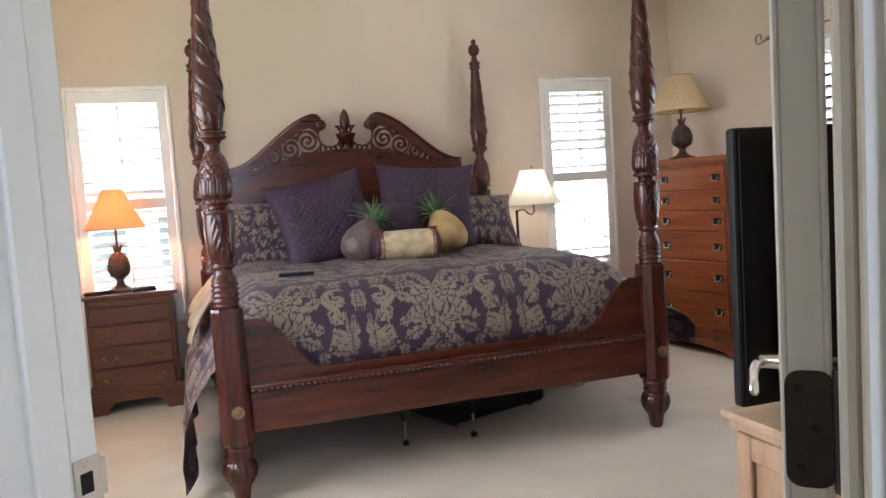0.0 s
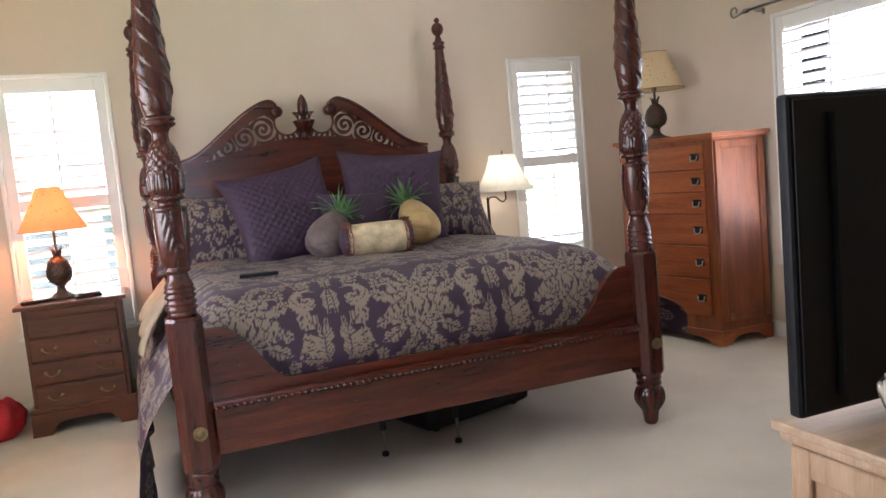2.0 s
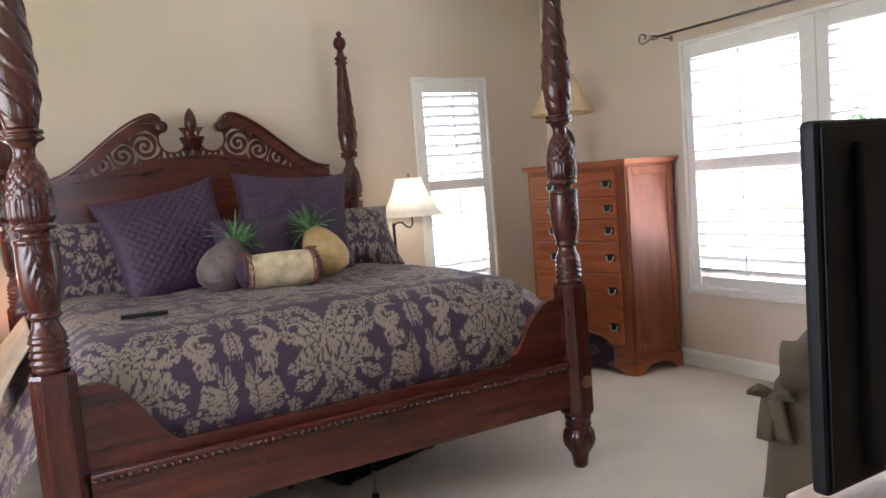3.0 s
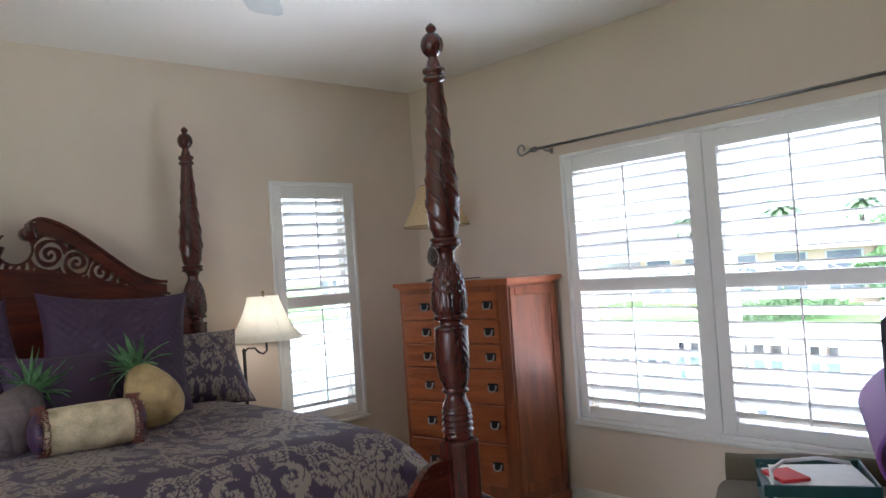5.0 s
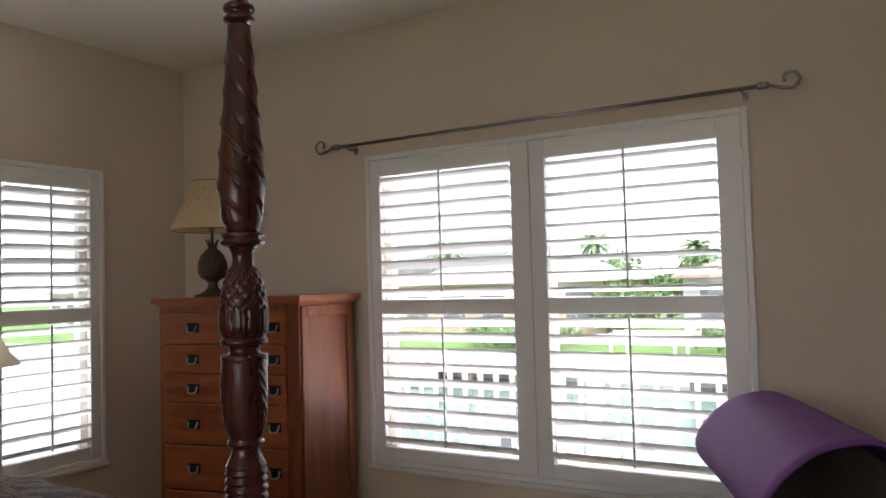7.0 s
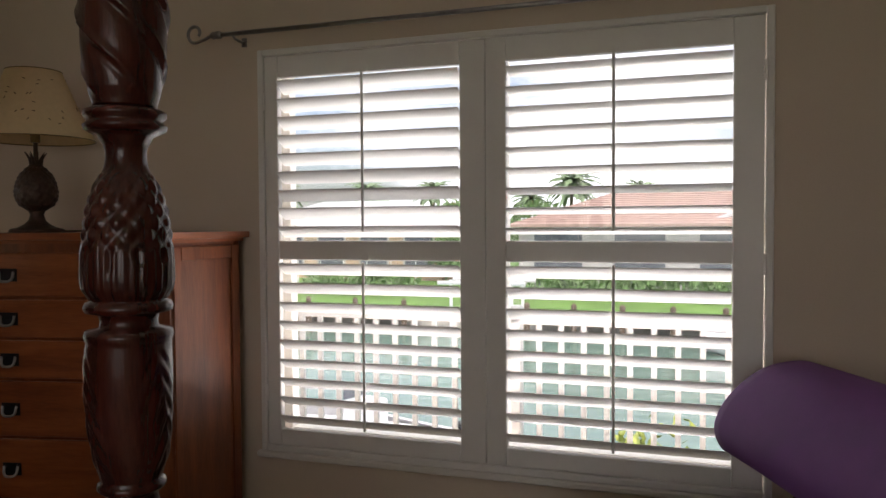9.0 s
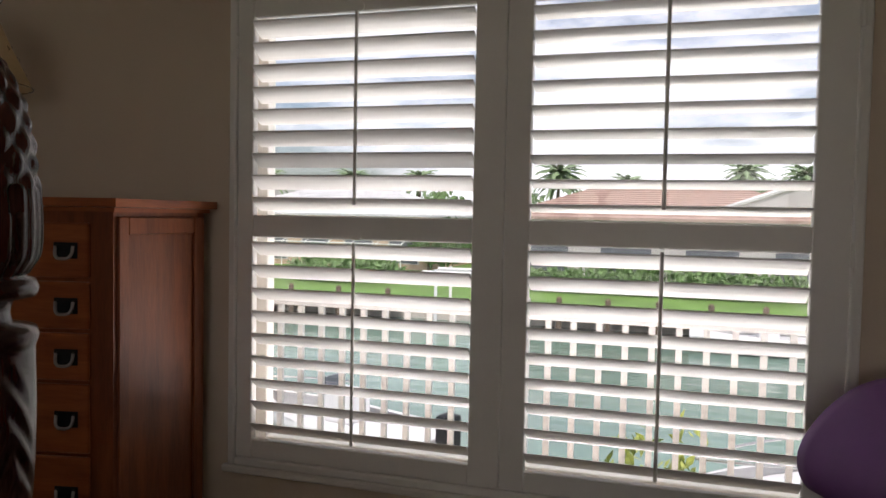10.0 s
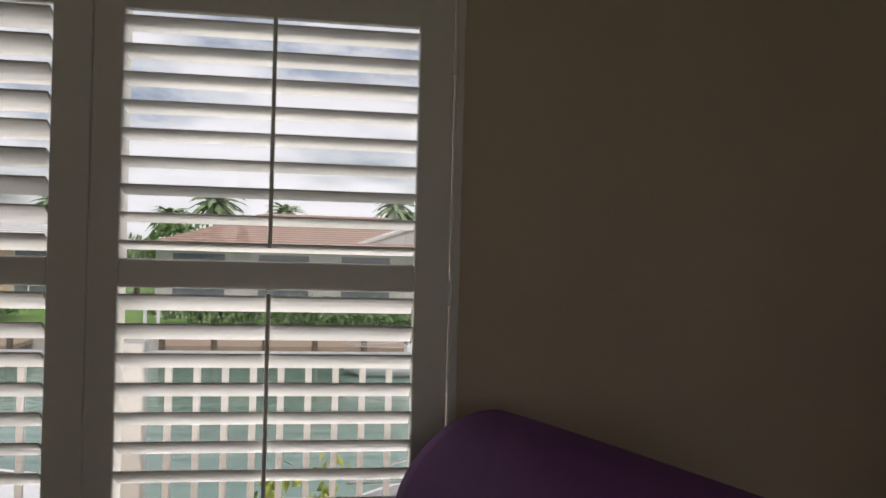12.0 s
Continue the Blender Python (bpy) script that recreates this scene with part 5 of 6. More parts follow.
for k, h in enumerate((0.105, 0.125, 0.125, 0.125)):
    dr = part("drawer", boxed(0.018, -0.014, zt - h, NW - 0.018, 0.001, zt, bevel=0.005), M["walnut"], ns)
    if k:
        for x in (0.115, NW - 0.115):
            cup = part("handle", tube([(x - 0.034 + 0.0085 * j, -0.019 - 0.012 * math.sin(math.pi * j / 8), zt - h / 2 - 0.004 - 0.014 * math.sin(math.pi * j / 8)) for j in range(9)], 0.0042, 6), M["brass"], dr, "antique brass bail handle", True)
            for s in (-1, 1):
                part("rosette", lathe([(0.012, 0), (0.010, 0.004), (0.004, 0.007)], 12), M["brass"], cup, at=pose(x + s * 0.034, -0.014, zt - h / 2, 90, 0, 0))
    zt -= h + 0.008
bk = thing("leather_case", "small dark folded case lying on the nightstand", "case", (0.99, 8.63, NH + 0.0005), 12)
part("case_body", boxed(-0.07, -0.045, 0, 0.07, 0.045, 0.014, bevel=0.005), M["black"], bk)
part("flap", boxed(-0.05, -0.04, 0.014, 0.065, 0.042, 0.026, bevel=0.005), M["bronze"], bk)
rm = thing("remote_control", "black remote control lying on the nightstand", "remote control", (0.735, 8.63, NH + 0.0005), 16)
part("case", boxed(-0.085, -0.02, 0, 0.085, 0.02, 0.018, bevel=0.005), M["black"], rm)
for i in range(5):
    part("button", boxed(-0.06 + i * 0.022, -0.008, 0.018, -0.048 + i * 0.022, 0.008, 0.0195), M["iron"], rm)
rb = thing("fabric_bag", "crumpled red fabric bag on the carpet beside the nightstand", "bag", (0.44, 8.66, 0))
bm = bm_new()
bmesh.ops.create_icosphere(bm, subdivisions=4, radius=1.0)
for v in bm.verts:
    d = 1 + 0.16 * noise.noise(v.co * 2.2) + 0.06 * noise.noise(v.co * 6)
    v.co = Vector((v.co.x * 0.15 * d, v.co.y * 0.15 * d, max(0.0, (v.co.z * 0.8 + 0.62) * 0.155 * d)))
part("bag_body", bm, M["red"], rb, smooth=True)
part("handle", tube([(-0.06 + 0.012 * k, -0.02, 0.2 + 0.035 * math.sin(math.pi * k / 10)) for k in range(11)], 0.008, 7), M["red"], rb, smooth=True)

# ---- floor lamp by the head of the bed ----
fl = thing("floor_lamp", "swing-arm floor lamp with a lit cream bell shade", "lamp", (3.555, 8.67, 0))
part("base", lathe([(0.13, 0), (0.13, 0.012), (0.11, 0.022), (0.03, 0.030), (0.014, 0.05)], 32), M["bronze"], fl, smooth=True)
part("pole", lathe([(0.0095, 0.03), (0.0095, 1.035), (0.012, 1.04), (0.004, 1.055)], 14), M["bronze"], fl)
part("swing_arm", tube([(0, 0, 1.03), (0.02, -0.004, 1.052), (0.06, -0.01, 1.05), (0.085, -0.012, 1.022), (0.11, -0.015, 1.012), (0.13, -0.018, 1.03), (0.128, -0.02, 1.10), (0.125, -0.02, 1.15)], 0.006, 8), M["bronze"], fl, smooth=True)
part("finial", lathe([(0.004, 1.325), (0.006, 1.345), (0.009, 1.352), (0.003, 1.366)], 12, (0.125, -0.02)), M["brass"], fl)
sh = bm_new()
n, g = 48, []
for r, z in fine_profile([(0.208, 1.090), (0.172, 1.135), (0.138, 1.20), (0.108, 1.27), (0.090, 1.335)], 4):
    g.append([sh.verts.new((0.125 + r * (1 + 0.02 * abs(math.cos(4 * 2 * math.pi * k / n)) - 0.01) * math.cos(2 * math.pi * k / n), -0.02 + r * (1 + 0.02 * abs(math.cos(4 * 2 * math.pi * k / n)) - 0.01) * math.sin(2 * math.pi * k / n), z)) for k in range(n)])
for p, q in zip(g, g[1:]):
    for k in range(n):
        sh.faces.new((p[k], p[(k + 1) % n], q[(k + 1) % n], q[k]))
shd = part("shade", sh, M["shade_cream"], fl, smooth=True)
for k in range(8):
    a = 2 * math.pi * k / 8
    part("rib", tube([(0.125 + (r + 0.002) * math.cos(a), -0.02 + (r + 0.002) * math.sin(a), z) for r, z in fine_profile([(0.208, 1.090), (0.172, 1.135), (0.138, 1.20), (0.108, 1.27), (0.090, 1.335)], 3)], 0.002, 5), M["shade_cream"], shd)

# ---- under the bed ----
bag = thing("suitcase", "soft black suitcase lying under the bed", "suitcase", (2.48, 7.21, 0), 17)
part("case_body", boxed(0, 0, 0.02, 0.68, 0.50, 0.24, bevel=0.045, segments=3), M["black"], bag, smooth=True)
part("zip", tube([(0.03, -0.003, 0.13), (0.34, -0.004, 0.133), (0.65, -0.003, 0.13)], 0.005, 6), M["iron"], bag)
for x in (0.08, 0.60):
    part("wheel", lathe([(0.022, -0.014), (0.028, -0.008), (0.028, 0.008), (0.022, 0.014)], 16), M["black"], bag, at=pose(x, 0.06, 0.028, 0, 90, 0))
rg = thing("rolled_throw", "rolled patterned throw lying under the bed", "blanket", (3.43, 7.60, 0.075))
part("roll", lathe(fine_profile([(0.02, -0.02), (0.068, 0.0), (0.074, 0.05), (0.074, 0.55), (0.068, 0.60), (0.02, 0.62)], 3), 26), M["toile"], rg, smooth=True, at=pose(0, 0, 0, -90, 0, 0))

# ---- curtain rod over the double window ----
rod = thing("curtain_rod", "thin pewter curtain rod with scrolled ends over the window", "curtain rod", (5.005, 0, 2.088))
part("bar", tube([(0, 7.70, 0), (0, 5.72, 0)], 0.0085, 10), M["steel_rod"], rod, smooth=True)
for y, s in ((7.70, 1), (5.72, -1)):
    part("collar", lathe([(0.009, 0), (0.015, 0.006), (0.015, 0.022), (0.011, 0.028), (0.015, 0.034), (0.010, 0.046)], 12), M["steel_rod"], rod, at=pose(0, y, 0, -90 * s, 0, 0), smooth=True)
    curl = [(0, y + s * 0.045, 0), (0, y + s * 0.075, -0.012), (0, y + s * 0.105, -0.020)]
    for k in range(15):
        a = radians(-80 + k * 21)
        r = 0.036 - 0.0012 * k
        curl.append((0, y + s * (0.118 + r * math.cos(a)), 0.014 + r * math.sin(a)))
    part("scroll_end", tube(curl, 0.0062, 8), M["steel_rod"], rod, smooth=True)
    part("bracket", tube([(0, y - s * 0.05, -0.006), (0.012, y - s * 0.05, -0.016), (0.04, y - s * 0.05, -0.018), (0.078, y - s * 0.05, -0.018)], 0.005, 7), M["steel_rod"], rod, smooth=True)
    part("bracket_plate", boxed(0.070, y - s * 0.05 - 0.010, -0.034, 0.079, y - s * 0.05 + 0.010, 0.0, bevel=0.002), M["steel_rod"], rod)

# ---- ceiling fan over the foot of the bed ----
M["fan_white"] = surf("fan_enamel", (0.80, 0.83, 0.82), 0.25, 0.03, 6, 0.02, 120)
fan = thing("ceiling_fan", "white five-bladed ceiling fan hanging from the ceiling", "ceiling fan", (2.66, 6.75, CZ))
part("canopy", lathe([(0.072, -0.001), (0.070, -0.020), (0.050, -0.050), (0.020, -0.062)], 28), M["fan_white"], fan, smooth=True)
part("downrod", lathe([(0.012, -0.16), (0.012, -0.05)], 14), M["fan_white"], fan)
part("motor_housing", lathe(fine_profile([(0.03, -0.300), (0.09, -0.290), (0.125, -0.262), (0.128, -0.225), (0.105, -0.185), (0.05, -0.165), (0.02, -0.150)], 4), 36), M["fan_white"], fan, smooth=True)
for k in range(5):
    turn_ = pose(0, 0, -0.268, 0, 0, 54 + 72 * k)
    iron_ = part("blade_iron", boxed(0.09, -0.022, -0.012, 0.22, 0.022, -0.004, bevel=0.003), M["fan_white"], fan, at=turn_)
    ol = [(0.16, -0.048), (0.30, -0.062), (0.58, -0.070), (0.655, -0.064), (0.680, -0.040), (0.680, 0.040), (0.655, 0.064), (0.58, 0.070), (0.30, 0.062), (0.16, 0.048)]
    part("blade", extrude_outline(ol, 0.007, axis="z", offset=-0.003), M["fan_white"], fan, at=turn_ @ pose(0, 0, 0.004, 11, 0, 0))

# ---- television on its oak cabinet ----
cab = thing("tv_cabinet", "pale oak television cabinet with a framed end panel", "cabinet", (2.54, 4.56, 0))
CW, CDp, CH = 1.15, 0.565, 0.662
part("body", boxed(0.03, 0.02, 0.06, CW - 0.03, CDp - 0.03, CH - 0.03), M["oak"], cab)
part("plinth", boxed(0.02, 0.01, 0, CW - 0.02, CDp - 0.02, 0.06, bevel=0.004), M["oak"], cab)
part("top", boxed(0.0, -0.005, CH - 0.022, CW, CDp, CH, bevel=0.006, segments=2), M["oak_top"], cab)
part("top_moulding", boxed(0.012, 0.004, CH - 0.045, CW - 0.012, CDp - 0.012, CH - 0.022, bevel=0.008, segments=2), M["oak"], cab)
for a in ((0.02, 0.03, 0.085, CH - 0.05), (0.02, CDp - 0.085, CDp - 0.035, CH - 0.05)):
    part("end_stile", boxed(0.016, a[1], 0.065, 0.030, a[2], a[3], bevel=0.003), M["oak"], cab)
for a, b in ((0.065, 0.13), (CH - 0.11, CH - 0.05)):
    part("end_rail", boxed(0.017, 0.085, a, 0.030, CDp - 0.085, b, bevel=0.003), M["oak"], cab)
for k in range(2):
    dd = part("cabinet_door", boxed(0.04 + k * 0.535, CDp - 0.030, 0.08, 0.57 + k * 0.535, CDp - 0.012, CH - 0.06, bevel=0.004), M["oak"], cab)
    part("knob", lathe([(0.006, 0), (0.006, 0.014), (0.015, 0.02), (0.014, 0.028)], 14), M["brass"], dd, at=pose(0.54 + k * 0.07, CDp - 0.012, 0.36, -90, 0, 0))
tv = thing("television", "flat black television seen from its ribbed back", "television", (2.535, 5.035, CH))
TW, TH0, TH1 = 1.06, 0.022, 0.676
part("bezel", boxed(0, 0.0, TH0, TW, 0.034, TH1, bevel=0.012, segments=3), M["black"], tv)
part("screen", boxed(0.03, 0.034, TH0 + 0.04, TW - 0.03, 0.0365, TH1 - 0.03), M["black_gloss"], tv)
part("back_cover", boxed(0.010, -0.005, TH0 + 0.010, TW - 0.010, -0.0005, TH1 - 0.012, bevel=0.003, segments=2), M["black"], tv)
hump = bm_new()
ol = [(0.10, 0.06)] + [(0.10 + 0.135 * (k / 10) ** 1.4, 0.635 - 0.085 * math.sin(math.pi / 2 * k / 10) ** 1.5) for k in range(11)] + [(TW - 0.05, 0.55), (TW - 0.05, 0.06)]
extrude_outline(ol, -0.017, axis="y", offset=-0.0045, bm=hump)
hp = part("rear_housing", hump, M["black"], tv)
for k in range(14):
    part("vent_slot", boxed(0.30 + k * 0.035, -0.0235, 0.47, 0.318 + k * 0.035, -0.0213, 0.515, bevel=0.0005), M["black_gloss"], hp)
M["label_white"] = surf("label_paper", (0.70, 0.70, 0.68), 0.6, 0.1, 40, 0.0)
lb = part("rating_label", boxed(0.30, -0.0235, 0.33, 0.42, -0.0213, 0.43), M["label_white"], tv, "white printed rating label")
for k in range(5):
    part("print_line", boxed(0.31, -0.0241, 0.345 + k * 0.015, 0.40 - 0.02 * (k % 3), -0.0235, 0.350 + k * 0.015), M["iron"], lb)
for k in range(4):
    part("port", boxed(0.31 + 0.05 * k, -0.0245, 0.225, 0.335 + 0.05 * k, -0.0213, 0.245, bevel=0.001), M["chrome"], tv)
part("stand_neck", boxed(0.46, -0.03, 0.010, 0.60, 0.02, 0.06, bevel=0.006), M["black"], tv)
part("stand_foot", extrude_outline([(0.53 + 0.27 * math.cos(2 * math.pi * k / 32), 0.0 + 0.115 * math.sin(2 * math.pi * k / 32) - 0.02) for k in range(32)], 0.012, axis="z"), M["black_gloss"], tv)

# ---- slip-covered armchair with things on it ----
ac = thing("armchair", "olive slip-covered armchair with tied bows at its corners", "armchair", (4.30, 5.895, 0), 25.2)
AW = 0.44


def slip(points_top, points_low, z_top, z_low, folds, amp, n=64):
    """A gathered skirt between two closed outlines."""
    bm = bm_new()
    def at(pts, t):
        k = t * len(pts)
        i = int(k) % len(pts)
        a, b = Vector(pts[i]), Vector(pts[(i + 1) % len(pts)])
        return a + (b - a) * (k - int(k))
    rows = 8
    g = []
    for j in range(rows + 1):
        v = j / rows
        ring_ = []
        for k in range(n):
            t = k / n
            a, b = at(points_top, t), at(points_low, t)
            p = a + (b - a) * v
            o = (p.normalized()) * (amp * v * math.sin(2 * math.pi * folds * t + 1.3 * math.sin(5 * t)) + 0.01 * noise.noise(Vector((p.x * 6, p.y * 6, v * 3))))
            p = p + o
            ring_.append(bm.verts.new((p.x, p.y, z_top + (z_low - z_top) * v)))
        g.append(ring_)
    for p, q in zip(g, g[1:]):
        for k in range(n):
            bm.faces.new((p[k], q[k], q[(k + 1) % n], p[(k + 1) % n]))
    bm.faces.new(g[0])
    bmesh.ops.recalc_face_normals(bm, faces=bm.faces)
    return bm


rect = lambda hx, y0_, y1_: [(-hx, y0_), (-hx * 0.33, y0_), (hx * 0.33, y0_), (hx, y0_), (hx, (y0_ + y1_) / 2), (hx, y1_), (hx * 0.33, y1_), (-hx * 0.33, y1_), (-hx, y1_), (-hx, (y0_ + y1_) / 2)]
part("skirt", slip(rect(0.43, -0.40, 0.36), rect(0.47, -0.43, 0.40), 0.46, 0.02, 17, 0.016, 160), M["olive"], ac, smooth=True)
part("seat_cushion", boxed(-0.30, -0.28, 0.40, 0.30, 0.37, 0.52, bevel=0.05, segments=3), M["olive"], ac, smooth=True)
for s in (-1, 1):
    arm = bm_new()
    sec = [(-0.055, 0.42), (-0.065, 0.54), (-0.045, 0.585), (0.0, 0.600), (0.045, 0.585), (0.065, 0.54), (0.055, 0.42)]
    extrude_outline([(x + s * 0.375, z) for x, z in sec], 0.70, axis="y", offset=-0.36, bm=arm)
    bmesh.ops.subdivide_edges(arm, edges=[e for e in arm.edges if abs(e.verts[0].co.y - e.verts[1].co.y) > 0.1], cuts=10)
    for v in arm.verts:
        v.co += Vector((noise.noise(v.co * 7), 0, noise.noise(v.co * 6 + Vector((3, 1, 2))))) * 0.012
    part("arm", arm, M["olive"], ac, smooth=True)
bk_ = sheet(lambda u, v: ((u - 0.5) * 0.86, -0.34 - 0.07 * v - 0.03 * math.sin(math.pi * v) , 0.42 + 0.50 * v + 0.03 * math.sin(math.pi * u) * v), 20, 16)
bmesh.ops.solidify(bk_, geom=bk_.faces[:], thickness=0.13)
for v in bk_.verts:
    v.co += Vector((0, 1, 0)) * 0.016 * noise.noise(v.co * 6)
part("backrest", bk_, M["olive"], ac, smooth=True)
for x, y in ((-0.45, 0.36), (-0.45, -0.36)):
    bow = part("bow", tube([(x - 0.02, y, 0.42), (x - 0.05, y + 0.04, 0.45), (x - 0.045, y + 0.075, 0.43), (x - 0.02, y + 0.01, 0.415), (x - 0.05, y - 0.05, 0.44), (x - 0.045, y - 0.08, 0.42), (x - 0.02, y, 0.41)], 0.016, 8), M["olive"], ac, smooth=True)
    for dy in (-0.035, 0.03):
        part("bow_tail", sheet(lambda u, v, dy=dy: (x - 0.035 - 0.012 * math.sin(v * 3), y + dy * (0.3 + 0.8 * v) + 0.055 * (u - 0.5), 0.41 - 0.17 * v + 0.01 * u), 3, 8, thick=0.006), M["olive"], bow, smooth=True)
    part("knot", lathe(fine_profile([(0.004, -0.018), (0.018, -0.008), (0.018, 0.008), (0.004, 0.018)], 3), 10), M["olive"], bow, smooth=True, at=(x - 0.025, y, 0.415))

mt = thing("exercise_mat", "violet ribbed foam exercise mat draped over the chair back", "mat", (4.285, 5.835, -0.012), 25.2)
# section in the chair's y-z plane: hangs down behind, over the top, and rolls down in front
sec = [(y, z) for y, z in list([(-0.475, 0.56), (-0.49, 0.72), (-0.488, 0.82), (-0.47, 0.90), (-0.42, 0.955), (-0.35, 0.968), (-0.25, 0.945), (-0.165, 0.88), (-0.122, 0.805), (-0.14, 0.74), (-0.20, 0.71)])]


def mat_fn(u, v):
    k = v * (len(sec) - 1)
    i = min(int(k), len(sec) - 2)
    f = k - i
    q = [sec[max(i - 1, 0)], sec[i], sec[i + 1], sec[min(i + 2, len(sec) - 1)]]
    y, z = [0.5 * (2 * b + (c - a) * f + (2 * a - 5 * b + 4 * c - d) * f * f + (3 * b - a - 3 * c + d) * f ** 3) for a, b, c, d in zip(*q)]
    x = 0.49 - 0.80 * u
    return (x, y + 0.03 * u * v, z + 0.012 * math.sin(3 * u + 1) * v)


part("mat_sheet", sheet(mat_fn, 24, 96, thick=0.011), M["mat"], mt, smooth=True)
tray = thing("desk_tray", "dark green desk tray holding papers on the chair seat", "tray", (4.30, 5.90, 0.522), 31)
M["tray_green"] = surf("green_plastic", (0.018, 0.060, 0.058), 0.4, 0.2, 20, 0.05, 120)
M["paper"] = surf("paper", (0.78, 0.79, 0.80), 0.8, 0.06, 30, 0.05, 90)
M["red_card"] = surf("red_card", (0.55, 0.03, 0.03), 0.6, 0.15, 20, 0.05, 90)
for z in (0.006, 0.075):
    fr_ = part("tray_floor", boxed(-0.17, -0.15, z, 0.17, 0.20, z + 0.006, bevel=0.002), M["tray_green"], tray)
    for b in ((-0.17, -0.15, z, -0.162, 0.20, z + 0.04), (0.162, -0.15, z, 0.17, 0.20, z + 0.04), (-0.17, -0.15, z, 0.17, -0.142, z + 0.04)):
        part("tray_wall", boxed(*b, bevel=0.003), M["tray_green"], fr_)
for x in (-0.16, 0.16):
    part("riser", lathe([(0.008, 0.01), (0.008, 0.10)], 8, (x, 0.18)), M["tray_green"], tray)
pp = thing("paper_stack", "loose white papers lying in the desk tray", "paper", (4.30, 5.90, 0.604), 36)
for k in range(6):
    part("sheet", boxed(-0.13, -0.12, k * 0.004, 0.13, 0.16, k * 0.004 + 0.002), M["paper"], pp, at=pose(0.01 * math.sin(k * 3), 0.01 * math.cos(k * 2), 0, 0, 0, 4 * math.sin(k * 5)))
rc = thing("red_booklet", "red booklet lying on the papers", "book", (4.20, 5.98, 0.629), 55)
part("cover", boxed(-0.07, -0.05, 0, 0.07, 0.05, 0.012, bevel=0.002), M["red_card"], rc)
bt = thing("desk_tray", "pale blue wire handle of the desk tray", "tray", (4.30, 5.90, 0.522), 31)
part("wire", tube([(-0.16, 0.16, 0.0), (-0.15, 0.17, 0.10), (-0.10, 0.17, 0.145), (0.0, 0.12, 0.150), (0.05, 0.0, 0.149), (0.06, -0.1, 0.13)], 0.007, 8), M["paper"], bt, smooth=True)

# ---- wall socket and lamp cord beside the nightstand ----
so = thing("wall_socket", "white wall socket with a plug low on the wall", "socket", (1.30, WY - 0.0005, 0.30))
part("plate", boxed(-0.036, -0.006, -0.058, 0.036, 0.0, 0.058, bevel=0.003), M["trim"], so)
for z in (-0.022, 0.022):
    part("outlet", boxed(-0.016, -0.0085, z - 0.014, 0.016, -0.006, z + 0.014, bevel=0.002), M["trim"], so)
pg = part("plug", boxed(-0.014, -0.036, -0.034, 0.014, -0.0085, -0.010, bevel=0.004), M["trim"], so)
part("cord", tube([(0, -0.035, -0.022), (0.01, -0.07, -0.06), (0.0, -0.08, -0.16), (-0.03, -0.09, -0.27), (-0.07, -0.16, -0.292), (-0.16, -0.13, -0.292)], 0.003, 6), M["linen"], pg, smooth=True)

# ---- outside: balcony, canal, far shore ----
M["grass"] = surf("lawn", (0.13, 0.25, 0.045), 0.9, 0.3, 0.25, 0.5, 30)
M["water"] = surf("canal_water", (0.15, 0.25, 0.195), 0.10, 0.3, 0.06, 0.5, 1.6, dist=0.06)
M["concrete"] = surf("pale_concrete", (0.48, 0.45, 0.40), 0.85, 0.15, 2, 0.3, 60)
M["dock"] = surf("dock_timber", (0.34, 0.25, 0.18), 0.85, 0.3, 3, 0.4, 40, stretch=(1, 8, 1))
M["pile"] = surf("piling_timber", (0.14, 0.10, 0.07), 0.9, 0.3, 3, 0.4, 20)
M["picket"] = surf("white_railing", (0.62, 0.62, 0.63), 0.45, 0.04, 3, 0.05, 60)
M["roof_tile"] = surf("terracotta_tiles", (0.43, 0.30, 0.25), 0.8, 0.2, 1.5, 0.3, 12)
M["roof_pale"] = surf("white_roof_tiles", (0.66, 0.66, 0.66), 0.8, 0.1, 1.5, 0.3, 12)
M["roof_grey"] = surf("blue_grey_roof", (0.20, 0.27, 0.36), 0.6, 0.1, 1.5, 0.3, 12)
M["stucco"] = surf("white_stucco", (0.52, 0.50, 0.48), 0.85, 0.08, 2, 0.3, 40)
M["stucco_tan"] = surf("tan_stucco", (0.55, 0.40, 0.28), 0.85, 0.08, 2, 0.3, 40)
M["dark_pane"] = surf("far_window_glass", (0.13, 0.14, 0.16), 0.25, 0.2, 2, 0.0)
M["hedge"] = surf("clipped_hedge", (0.11, 0.20, 0.07), 0.9, 0.5, 2.5, 0.8, 14, hue=(0.18, 0.29, 0.11))
M["palm_leaf"] = surf("palm_fronds", (0.16, 0.25, 0.12), 0.6, 0.4, 2, 0.2, 20, hue=(0.24, 0.33, 0.17))
M["bark"] = surf("palm_bark", (0.22, 0.18, 0.14), 0.9, 0.3, 4, 0.5, 14)
M["shrub"] = surf("variegated_leaves", (0.16, 0.26, 0.05), 0.7, 0.5, 12, 0.2, 40, hue=(0.42, 0.45, 0.10))
M["gelcoat"] = surf("white_gelcoat", (0.78, 0.78, 0.78), 0.2, 0.04, 2, 0.0)
M["tarp"] = surf("blue_canvas", (0.10, 0.16, 0.26), 0.7, 0.2, 3, 0.2, 30)
WL, GL, FL_X = -5.0, -3.9, 47.0
solid("ground", boxed(-3000, -3000, WL - 1.2, 3000, 3000, WL), M["water"], "green canal water reaching to the horizon", "water", "structure")
